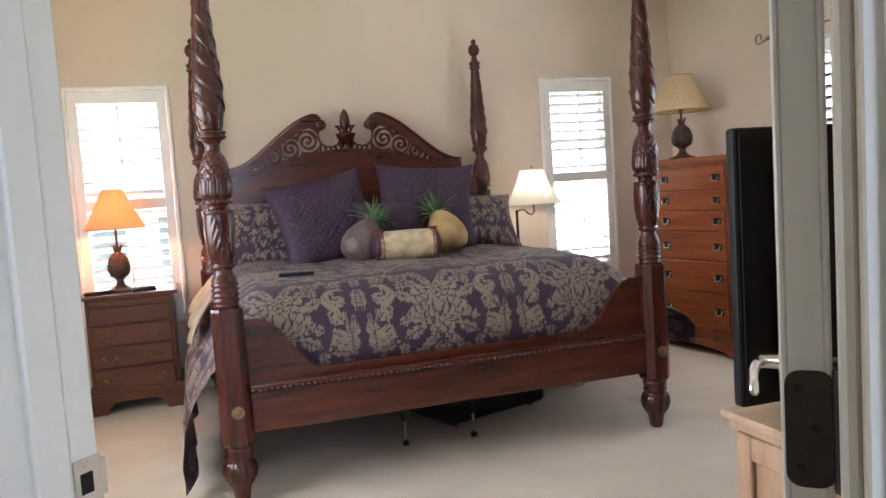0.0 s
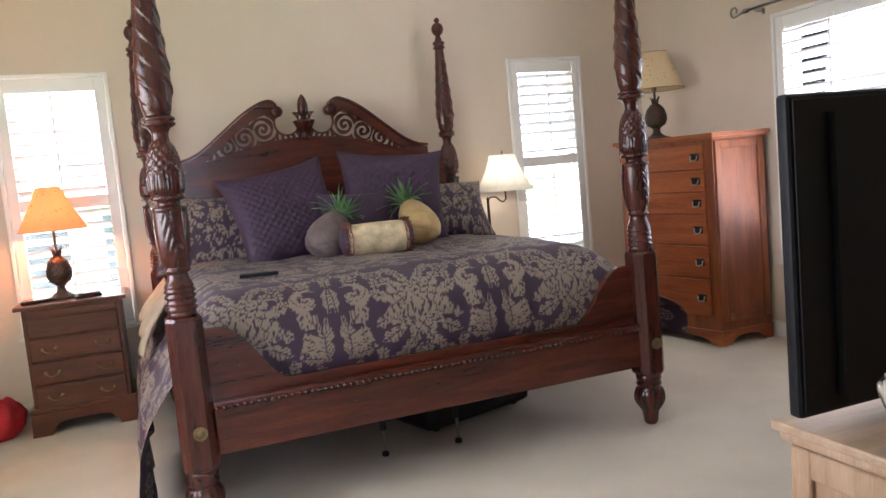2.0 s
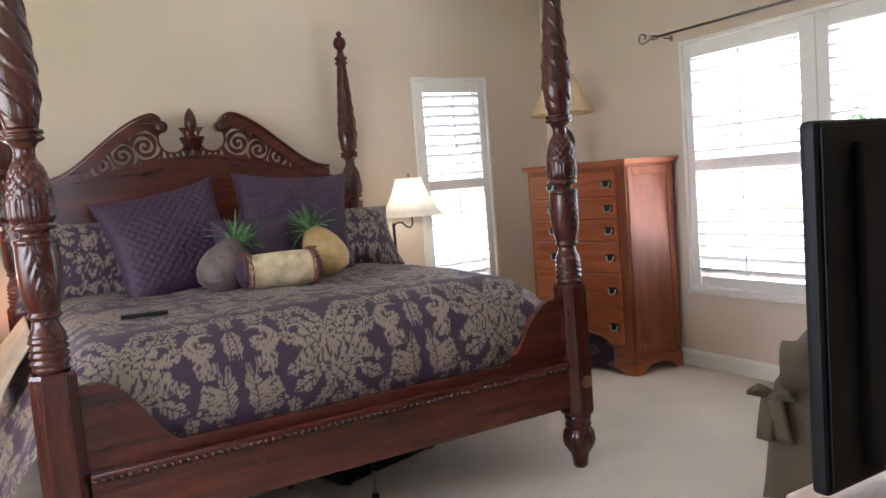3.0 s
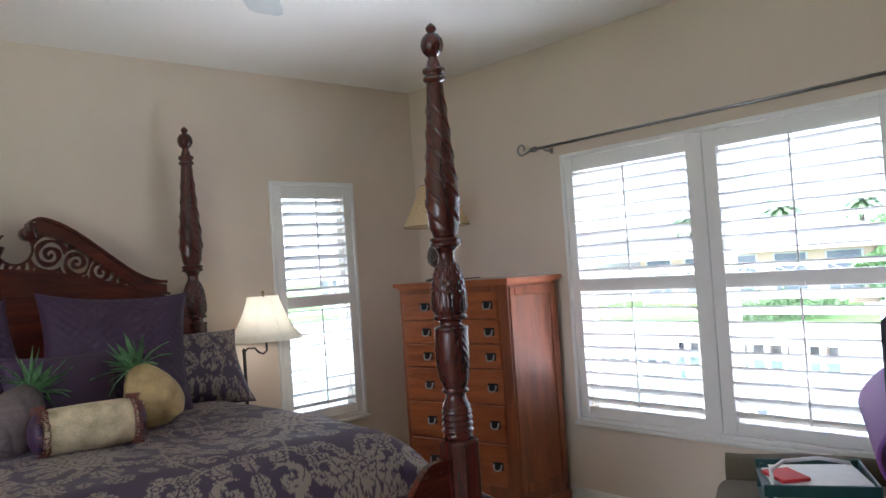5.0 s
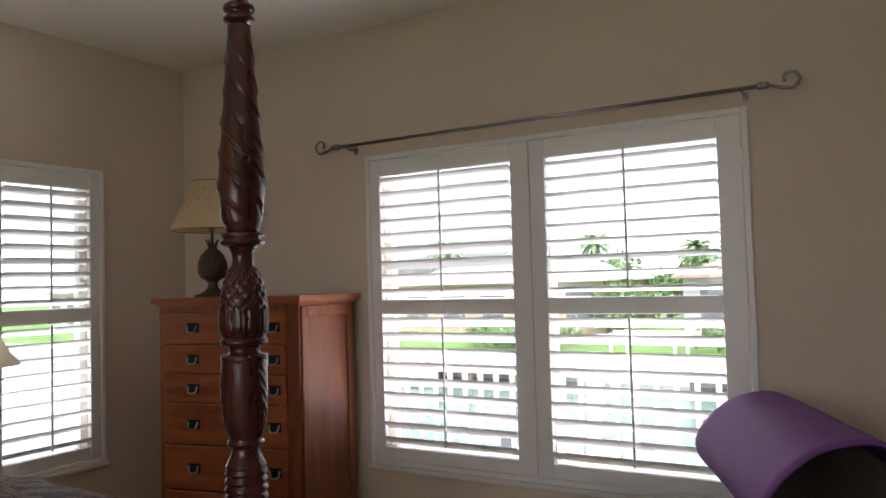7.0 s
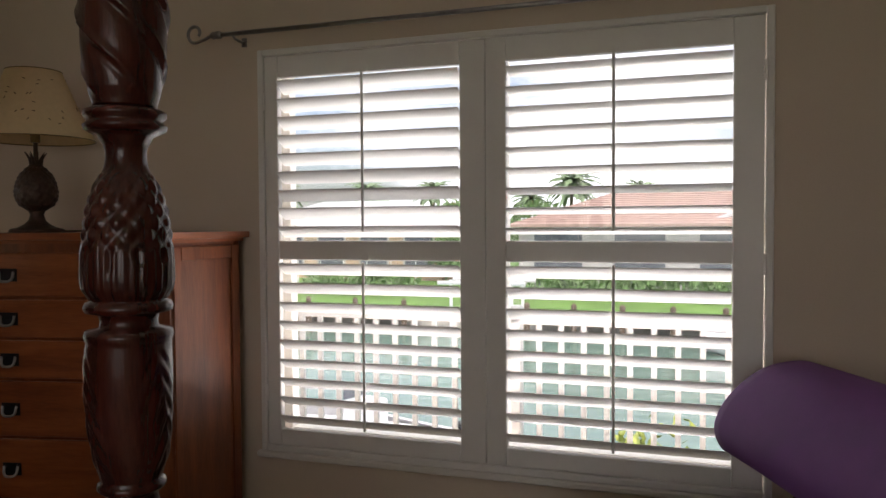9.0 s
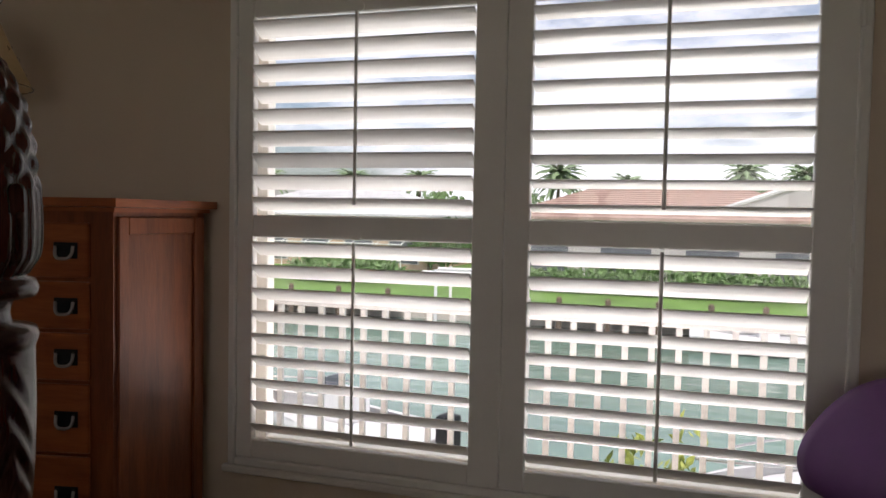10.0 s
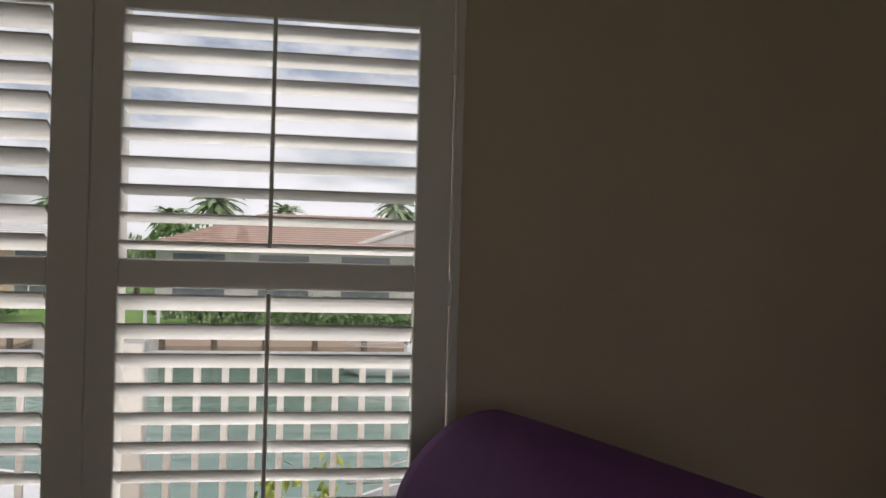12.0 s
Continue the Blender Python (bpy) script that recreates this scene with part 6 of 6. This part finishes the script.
solid("ground_far_shore", boxed(FL_X, -400, WL - 1, 900, 500, GL), M["grass"], "bright green lawn on the far bank", "lawn", "structure")
solid("seawall_far", boxed(FL_X - 0.5, -400, WL - 1, FL_X - 0.002, 500, GL + 0.12), M["concrete"], "pale concrete seawall on the far bank", "seawall", "structure")
solid("ground_near", boxed(-40, -60, WL - 1, 12.5, 80, GL - 0.1), M["grass"], "lawn below the house", "lawn", "structure")
solid("seawall_near", boxed(12.5, -60, WL - 1, 13.1, 80, GL), M["concrete"], "pale concrete seawall below the house", "seawall", "structure")
solid("ground_north", boxed(-60, 26, WL - 1, 12.5, 140, GL - 0.05), M["grass"], "lawn on the neighbouring lot", "lawn", "structure")
deck = solid("balcony_floor", boxed(WX + 0.2, 2.0, -0.30, 6.62, 12.0, -0.06), M["concrete"], "pale concrete balcony floor", "balcony", "structure")
rl = thing("railing", "white balcony railing with square pickets", "railing")
RX = 6.50
part("top_rail", boxed(RX - 0.045, 2.0, 0.835, RX + 0.045, 12.0, 0.885, bevel=0.008), M["picket"], rl)
part("bottom_rail", boxed(RX - 0.02, 2.0, 0.03, RX + 0.02, 12.0, 0.08), M["picket"], rl)
pk = mesh_of("picket", boxed(-0.012, -0.014, 0.08, 0.012, 0.014, 0.835), M["picket"])
for k in range(84):
    part("picket", pk, None, rl, at=(RX, 2.06 + k * 0.118, 0))
po = mesh_of("railing_post", boxed(-0.045, -0.045, -0.06, 0.045, 0.045, 0.93, bevel=0.006), M["picket"])
for k in range(6):
    part("railing_post", po, None, rl, at=(RX, 2.08 + k * 2.42 if k < 5 else 11.95, 0))


def house(label, place, turn, w, d, h, roof_mat, wall_mat, rise, over=0.7, n_win=5, gable=False, cage=False):
    """A one-storey house with a tiled hip roof, windows and door; local -x looks over the water."""
    hs = thing("house", label, "house", place, turn)
    walls = part("wall", boxed(-d / 2, -w / 2, 0, d / 2, w / 2, h), wall_mat, hs)
    a, b = d / 2 + over, w / 2 + over
    bm = bm_new()
    low = [bm.verts.new((x, y, h)) for x, y in ((-a, -b), (a, -b), (a, b), (-a, b))]
    low2 = [bm.verts.new((x, y, h - 0.22)) for x, y in ((-a, -b), (a, -b), (a, b), (-a, b))]
    t0, t1 = bm.verts.new((0, -b + a * 1.0, h + rise)), bm.verts.new((0, b - a * 1.0, h + rise))
    bm.faces.new((low[0], low[1], t0))
    bm.faces.new((low[1], low[2], t1, t0))
    bm.faces.new((low[2], low[3], t1))
    bm.faces.new((low[3], low[0], t0, t1))
    for k in range(4):
        bm.faces.new((low2[k], low2[(k + 1) % 4], low[(k + 1) % 4], low[k]))
    bm.faces.new(low2[::-1])
    rf = part("roof", bm, roof_mat, hs)
    # courses of tiles on the water side
    for k in range(1, 16):
        t = k / 16
        x = -a + a * t
        yb = b - (a * t)
        part("tile_course", boxed(x - 0.09, -yb, h + rise * t - 0.02, x + 0.05, yb, h + rise * t + 0.05), roof_mat, rf)
    for k in range(n_win):
        y = -w / 2 + w * (k + 0.5) / n_win
        wn_ = part("window", boxed(-d / 2 - 0.06, y - w / n_win * 0.34, 0.5, -d / 2 + 0.02, y + w / n_win * 0.34, h - 0.55), M["stucco"], hs)
        part("pane", boxed(-d / 2 - 0.075, y - w / n_win * 0.30, 0.6, -d / 2 - 0.055, y + w / n_win * 0.30, h - 0.65), M["dark_pane"], wn_)
    if gable:
        bm = extrude_outline([(w * 0.02, h), (w * 0.5, h), (w * 0.26, h + rise * 0.92)], 0.4, axis="x", offset=-a - 1.2)
        g_ = part("gable", bm, wall_mat, hs)
        for q in (-1, 1):
            tip, foot = Vector((0, w * 0.26, h + rise * 0.98)), Vector((0, w * 0.26 + q * (w * 0.27), h - 0.15))
            part("verge", tube([Vector((-a - 1.25, 0, 0)) + tip, Vector((-a - 1.25, 0, 0)) + foot], 0.18, 6), M["gelcoat"], g_)
        bm = bm_new()
        p = [bm.verts.new(c) for c in ((-a - 1.4, w * 0.26, h + rise * 0.97), (0, w * 0.26, h + rise * 0.97), (0, -w * 0.02, h), (-a - 1.4, -w * 0.02, h), (0, w * 0.54, h), (-a - 1.4, w * 0.54, h))]
        bm.faces.new((p[0], p[1], p[2], p[3]))
        bm.faces.new((p[0], p[5], p[4], p[1]))
        part("gable_roof", bm, roof_mat, hs)
    if cage:
        for k in range(11):
            y = -w / 2 + w * k / 10
            part("cage_post", tube([(-d / 2 - 6, y, 0), (-d / 2 - 6, y, 2.6), (-d / 2 - 3, y, 3.6), (-d / 2, y, 2.9)], 0.05, 5), M["gelcoat"], hs)
        for x, z in ((-d / 2 - 6, 2.6), (-d / 2 - 6, 1.2), (-d / 2 - 3, 3.6)):
            part("cage_beam", tube([(x, -w / 2, z), (x, w / 2, z)], 0.06, 5), M["gelcoat"], hs)
    return hs


house("white house with a terracotta tile hip roof", (67, 7.0, GL), 2, 24, 14, 5.3, M["roof_tile"], M["stucco"], 2.7, n_win=4)
house("white house with a gabled terracotta roof", (69, -10, GL), 0, 30, 13, 5.2, M["roof_tile"], M["stucco"], 2.8, gable=True)
house("tan house with a low white roof", (78, 40, GL), -4, 24, 14, 5.2, M["roof_pale"], M["stucco_tan"], 2.7, cage=True)
house("white house with a blue-grey roof", (74, 68, GL), -8, 22, 13, 5.2, M["roof_grey"], M["stucco"], 2.8)
house("white house with a terracotta tile roof", (76, 104, GL), -8, 24, 13, 5.2, M["roof_tile"], M["stucco"], 2.8)
house("white house with a pale tile roof", (76, -48, GL), 4, 22, 13, 5.2, M["roof_pale"], M["stucco"], 2.8)
house("neighbouring white house with a pale roof", (-4, 56, GL), 90, 22, 14, 5.2, M["roof_pale"], M["stucco"], 3.0)


def frond_crown(radius, count, seed, droop=1.0):
    rnd = random.Random(seed)
    bm = bm_new()
    for k in range(count):
        a = 2.399 * k
        el = 1.25 - 1.75 * (k / count)
        ln = radius * rnd.uniform(0.85, 1.1)
        prev = None
        steps = 7
        for j in range(steps + 1):
            t = j / steps
            r = ln * t * math.cos(el * (1 - 0.4 * t))
            z = ln * (math.sin(el) * t - droop * 0.62 * t * t)
            c = Vector((r * math.cos(a), r * math.sin(a), z))
            wd = 0.42 * radius * 0.35 * math.sin(math.pi * min(1, t * 0.92 + 0.08)) * (1 if j % 2 == 0 else 0.55)
            s = Vector((-math.sin(a), math.cos(a), 0)) * wd
            sag = Vector((0, 0, -0.55 * wd))
            row = (bm.verts.new(c + s + sag), bm.verts.new(c), bm.verts.new(c - s + sag))
            if prev:
                bm.faces.new((prev[0], prev[1], row[1], row[0]))
                bm.faces.new((prev[1], prev[2], row[2], row[1]))
            prev = row
    return bm


def palm(place, height, radius, seed):
    rnd = random.Random(seed)
    p = thing("palm_tree", "tall palm with a shaggy green crown on the far bank", "tree", place, group="palms across the canal")
    lean = rnd.uniform(-0.5, 0.5)
    part("trunk", tube([(0, lean * t * t, height * t) for t in (0, 0.2, 0.4, 0.6, 0.8, 1.0)], 0.26, 9, taper=lambda q: 1.15 - 0.5 * q), M["bark"], p, smooth=True)
    part("crown", frond_crown(radius, 34, seed), M["palm_leaf"], p, at=(0, lean, height))


for k, (x, y, h, r) in enumerate(((90, 19.6, 9.6, 2.9), (92, 11.4, 8.7, 2.2), (95, 25.5, 8.0, 2.4), (90, -0.4, 9.8, 2.4), (92, -6.9, 9.5, 2.7), (94, -2.5, 8.4, 2.4), (90, 36.3, 9.0, 2.4), (96, 48, 9.4, 2.6), (92, 58, 9.2, 2.6), (90, -22, 9.4, 2.6), (98, 84, 9.4, 2.6), (88, 42.6, 7.0, 2.2))):
    palm((x, y, GL), h + 0.6, r * 1.3, k + 1)


def leafy(name, label, place, rx, ry, rz, count, size, m, seed, cat="tree", trunk=True):
    rnd = random.Random(seed)
    t = thing(name, label, cat, place)
    if trunk:
        part("trunk", tube([(0, 0, 0), (0.1, 0, rz * 0.5), (0, 0.1, rz)], rx * 0.08, 8, taper=lambda q: 1.2 - 0.7 * q), M["bark"], t)
    bm = bm_new()
    for k in range(count):
        d = Vector((rnd.gauss(0, 1), rnd.gauss(0, 1), rnd.gauss(0, 1))).normalized() * rnd.uniform(0.55, 1.0)
        d *= 1 + 0.3 * noise.noise(d * 2.5 + Vector((seed, 0, 0)))
        c = Vector((d.x * rx, d.y * ry, rz + (d.z * 0.75) * rz if trunk else max(0.02, rz * (0.5 + 0.5 * d.z))))
        s = size * rnd.uniform(0.6, 1.3)
        mm = Matrix.Translation(c) @ Euler((rnd.uniform(0, 6.3), rnd.uniform(0, 6.3), rnd.uniform(0, 6.3))).to_matrix().to_4x4()
        vs = [bm.verts.new(mm @ Vector(q)) for q in ((-s, 0, 0), (0, -0.45 * s, 0.1 * s), (s, 0, 0), (0, 0.45 * s, 0.1 * s))]
        bm.faces.new(vs)
    part("crown" if trunk else "leaves", bm, m, t)


for k, (x, y, r, h) in enumerate(((84, 26, 3.6, 3.4), (90, 10, 4.2, 3.9), (88, -9, 4.5, 4.2), (92, 17, 3.8, 3.8), (84, 37, 4.0, 3.8), (70, 27, 3.0, 2.8), (90, 52, 5.0, 4.2), (84, 86, 5.0, 4.4), (72, 88, 4.0, 3.6), (93, -24, 4.5, 4.0), (82, 21.5, 3.4, 4.6), (85, 14.5, 3.0, 4.9), (84, 4.0, 3.2, 4.8), (83, -3.0, 3.4, 4.7), (82, 31, 3.2, 4.6))):
    leafy("shade_tree", "round leafy green tree between the far houses", (x, y, GL), r, r, h, 900, 0.42, M["hedge"], k + 20)
leafy("hedge", "clipped dark green hedge along the far lawn", (55.5, 6, GL), 1.0, 13, 1.9, 2600, 0.30, M["hedge"], 3, "hedge", False)
leafy("shrub", "sprawling green shrub on the far bank", (57, 31, GL), 3.2, 5.0, 2.0, 1200, 0.34, M["hedge"], 4, "shrub", False)
leafy("shrub", "yellow-green variegated shrub below the balcony", (9.6, 6.3, GL - 0.1), 0.8, 0.9, 1.95, 1500, 0.085, M["shrub"], 5, "shrub")
leafy("shrub", "yellow-green variegated shrub below the balcony", (9.8, 9.4, GL - 0.1), 0.8, 0.9, 1.65, 1200, 0.085, M["shrub"], 6, "shrub")
leafy("shrub", "tall green shrubs beside the house", (4.6, 15, GL), 2.2, 1.6, 4.0, 1800, 0.12, M["shrub"], 8, "shrub", False)
# docks, pilings and lifts on the far bank
dk = thing("dock", "weathered timber dock along the far seawall", "dock")
part("dock_deck", boxed(FL_X - 3.0, -6, GL - 0.25, FL_X - 0.52, 15, GL - 0.02), M["dock"], dk)
for k in range(9):
    part("piling", lathe([(0.16, WL - 0.5), (0.16, GL + 0.85), (0.05, GL + 0.95)], 10, (FL_X - 3.1, -6 + k * 2.6)), M["pile"], dk)
dk2 = thing("dock", "timber dock with a boat lift on the far bank", "dock")
part("dock_deck", boxed(FL_X - 3.4, 22, GL - 0.25, FL_X - 0.52, 44, GL - 0.02), M["dock"], dk2)
for k in range(8):
    part("piling", lathe([(0.16, WL - 0.5), (0.16, GL + 0.9), (0.05, GL + 1.0)], 10, (FL_X - 3.5, 22 + k * 3.1)), M["pile"], dk2)
lift = thing("boat_lift", "white boat lift frame on pilings", "boat lift", (FL_X - 1.0, 17.6, GL))
for dx, dy in ((-1.6, -1.8), (1.4, -1.8), (-1.6, 1.8), (1.4, 1.8)):
    part("lift_post", lathe([(0.10, -1.5), (0.10, 2.1)], 8, (dx, dy)), M["gelcoat"], lift)
for dx in (-1.6, 1.4):
    part("lift_beam", tube([(dx, -2.6, 1.9), (dx, 2.6, 1.9)], 0.13, 6), M["gelcoat"], lift)


def boat(label, place, turn, length, beam):
    b = thing("motorboat", label, "boat", place, turn, group="boats on the canal")
    bm = bm_new()
    rows = []
    n = 12
    for k in range(n + 1):
        t = k / n
        w = beam / 2 * (1 - max(0, (t - 0.45) / 0.55) ** 2.2)
        sheer = 0.85 + 0.35 * t * t
        keel = -0.25 + 0.65 * max(0, (t - 0.7) / 0.3) ** 2
        x = length * (t - 0.5)
        rows.append([bm.verts.new(q) for q in ((x, -w * 0.96, sheer - 0.04), (x, -w, sheer), (x, -w * 0.8, 0.2), (x, 0, keel), (x, w * 0.8, 0.2), (x, w, sheer), (x, w * 0.96, sheer - 0.04))])
    for p, q in zip(rows, rows[1:]):
        for j in range(6):
            bm.faces.new((p[j], p[j + 1], q[j + 1], q[j]))
    bm.faces.new(rows[0])
    bmesh.ops.recalc_face_normals(bm, faces=bm.faces)
    hull = part("hull", bm, M["gelcoat"], b, smooth=True)
    part("deck", extrude_outline([(length * (k / n - 0.5), -beam / 2 * 0.93 * (1 - max(0, (k / n - 0.45) / 0.55) ** 2.2)) for k in range(n + 1)] + [(length * (k / n - 0.5), beam / 2 * 0.93 * (1 - max(0, (k / n - 0.45) / 0.55) ** 2.2)) for k in range(n - 1, -1, -1)], 0.05, axis="z", offset=0.72), M["gelcoat"], b)
    part("console", boxed(-0.5, -0.45, 0.77, 0.4, 0.45, 1.6, bevel=0.08, segments=2), M["gelcoat"], b)
    part("windscreen", boxed(0.36, -0.4, 1.6, 0.42, 0.4, 1.95, bevel=0.01), M["dark_pane"], b)
    rail = [(length * (0.1 + 0.4 * k / 8), s * beam / 2 * 0.9 * (1 - max(0, (0.1 + 0.4 * k / 8 + 0.05) / 0.55) ** 2.2), 1.55) for s in (1,) for k in range(9)]
    part("bow_rail", tube(rail + [(p[0], -p[1], p[2]) for p in rail[::-1]], 0.03, 6), M["chrome"], b)
    part("outboard", boxed(-length / 2 - 0.5, -0.25, 0.3, -length / 2 - 0.02, 0.25, 1.4, bevel=0.08, segments=2), M["black"], b)


boat("white motorboat moored below the balcony", (20.5, 2.4, WL), 118, 7.5, 2.5)
boat("white motorboat moored by a post", (21.5, 14.6, WL), 75, 6.0, 2.2)
boat("white motorboat on the far side of the canal", (41.5, 2.0, WL), 95, 7.0, 2.4)
boat("white motorboat by the far dock", (41.5, 33.0, WL), 90, 7.0, 2.4)
for x, y, h in ((17.5, 14.9, 0.5), (18.6, 9.8, 0.4), (19.0, 0.2, 0.5)):
    pl = thing("mooring_post", "weathered timber mooring post in the water", "post", (x, y, WL - 0.5), group="mooring posts")
    part("post", lathe([(0.15, 0), (0.15, 1.9 + h), (0.04, 2.0 + h)], 10), M["dock"], pl)
nd = thing("dock", "pale timber dock below the balcony", "dock")
part("dock_deck", boxed(13.15, 3.5, GL - 0.22, 15.2, 8.5, GL - 0.02), M["concrete"], nd)
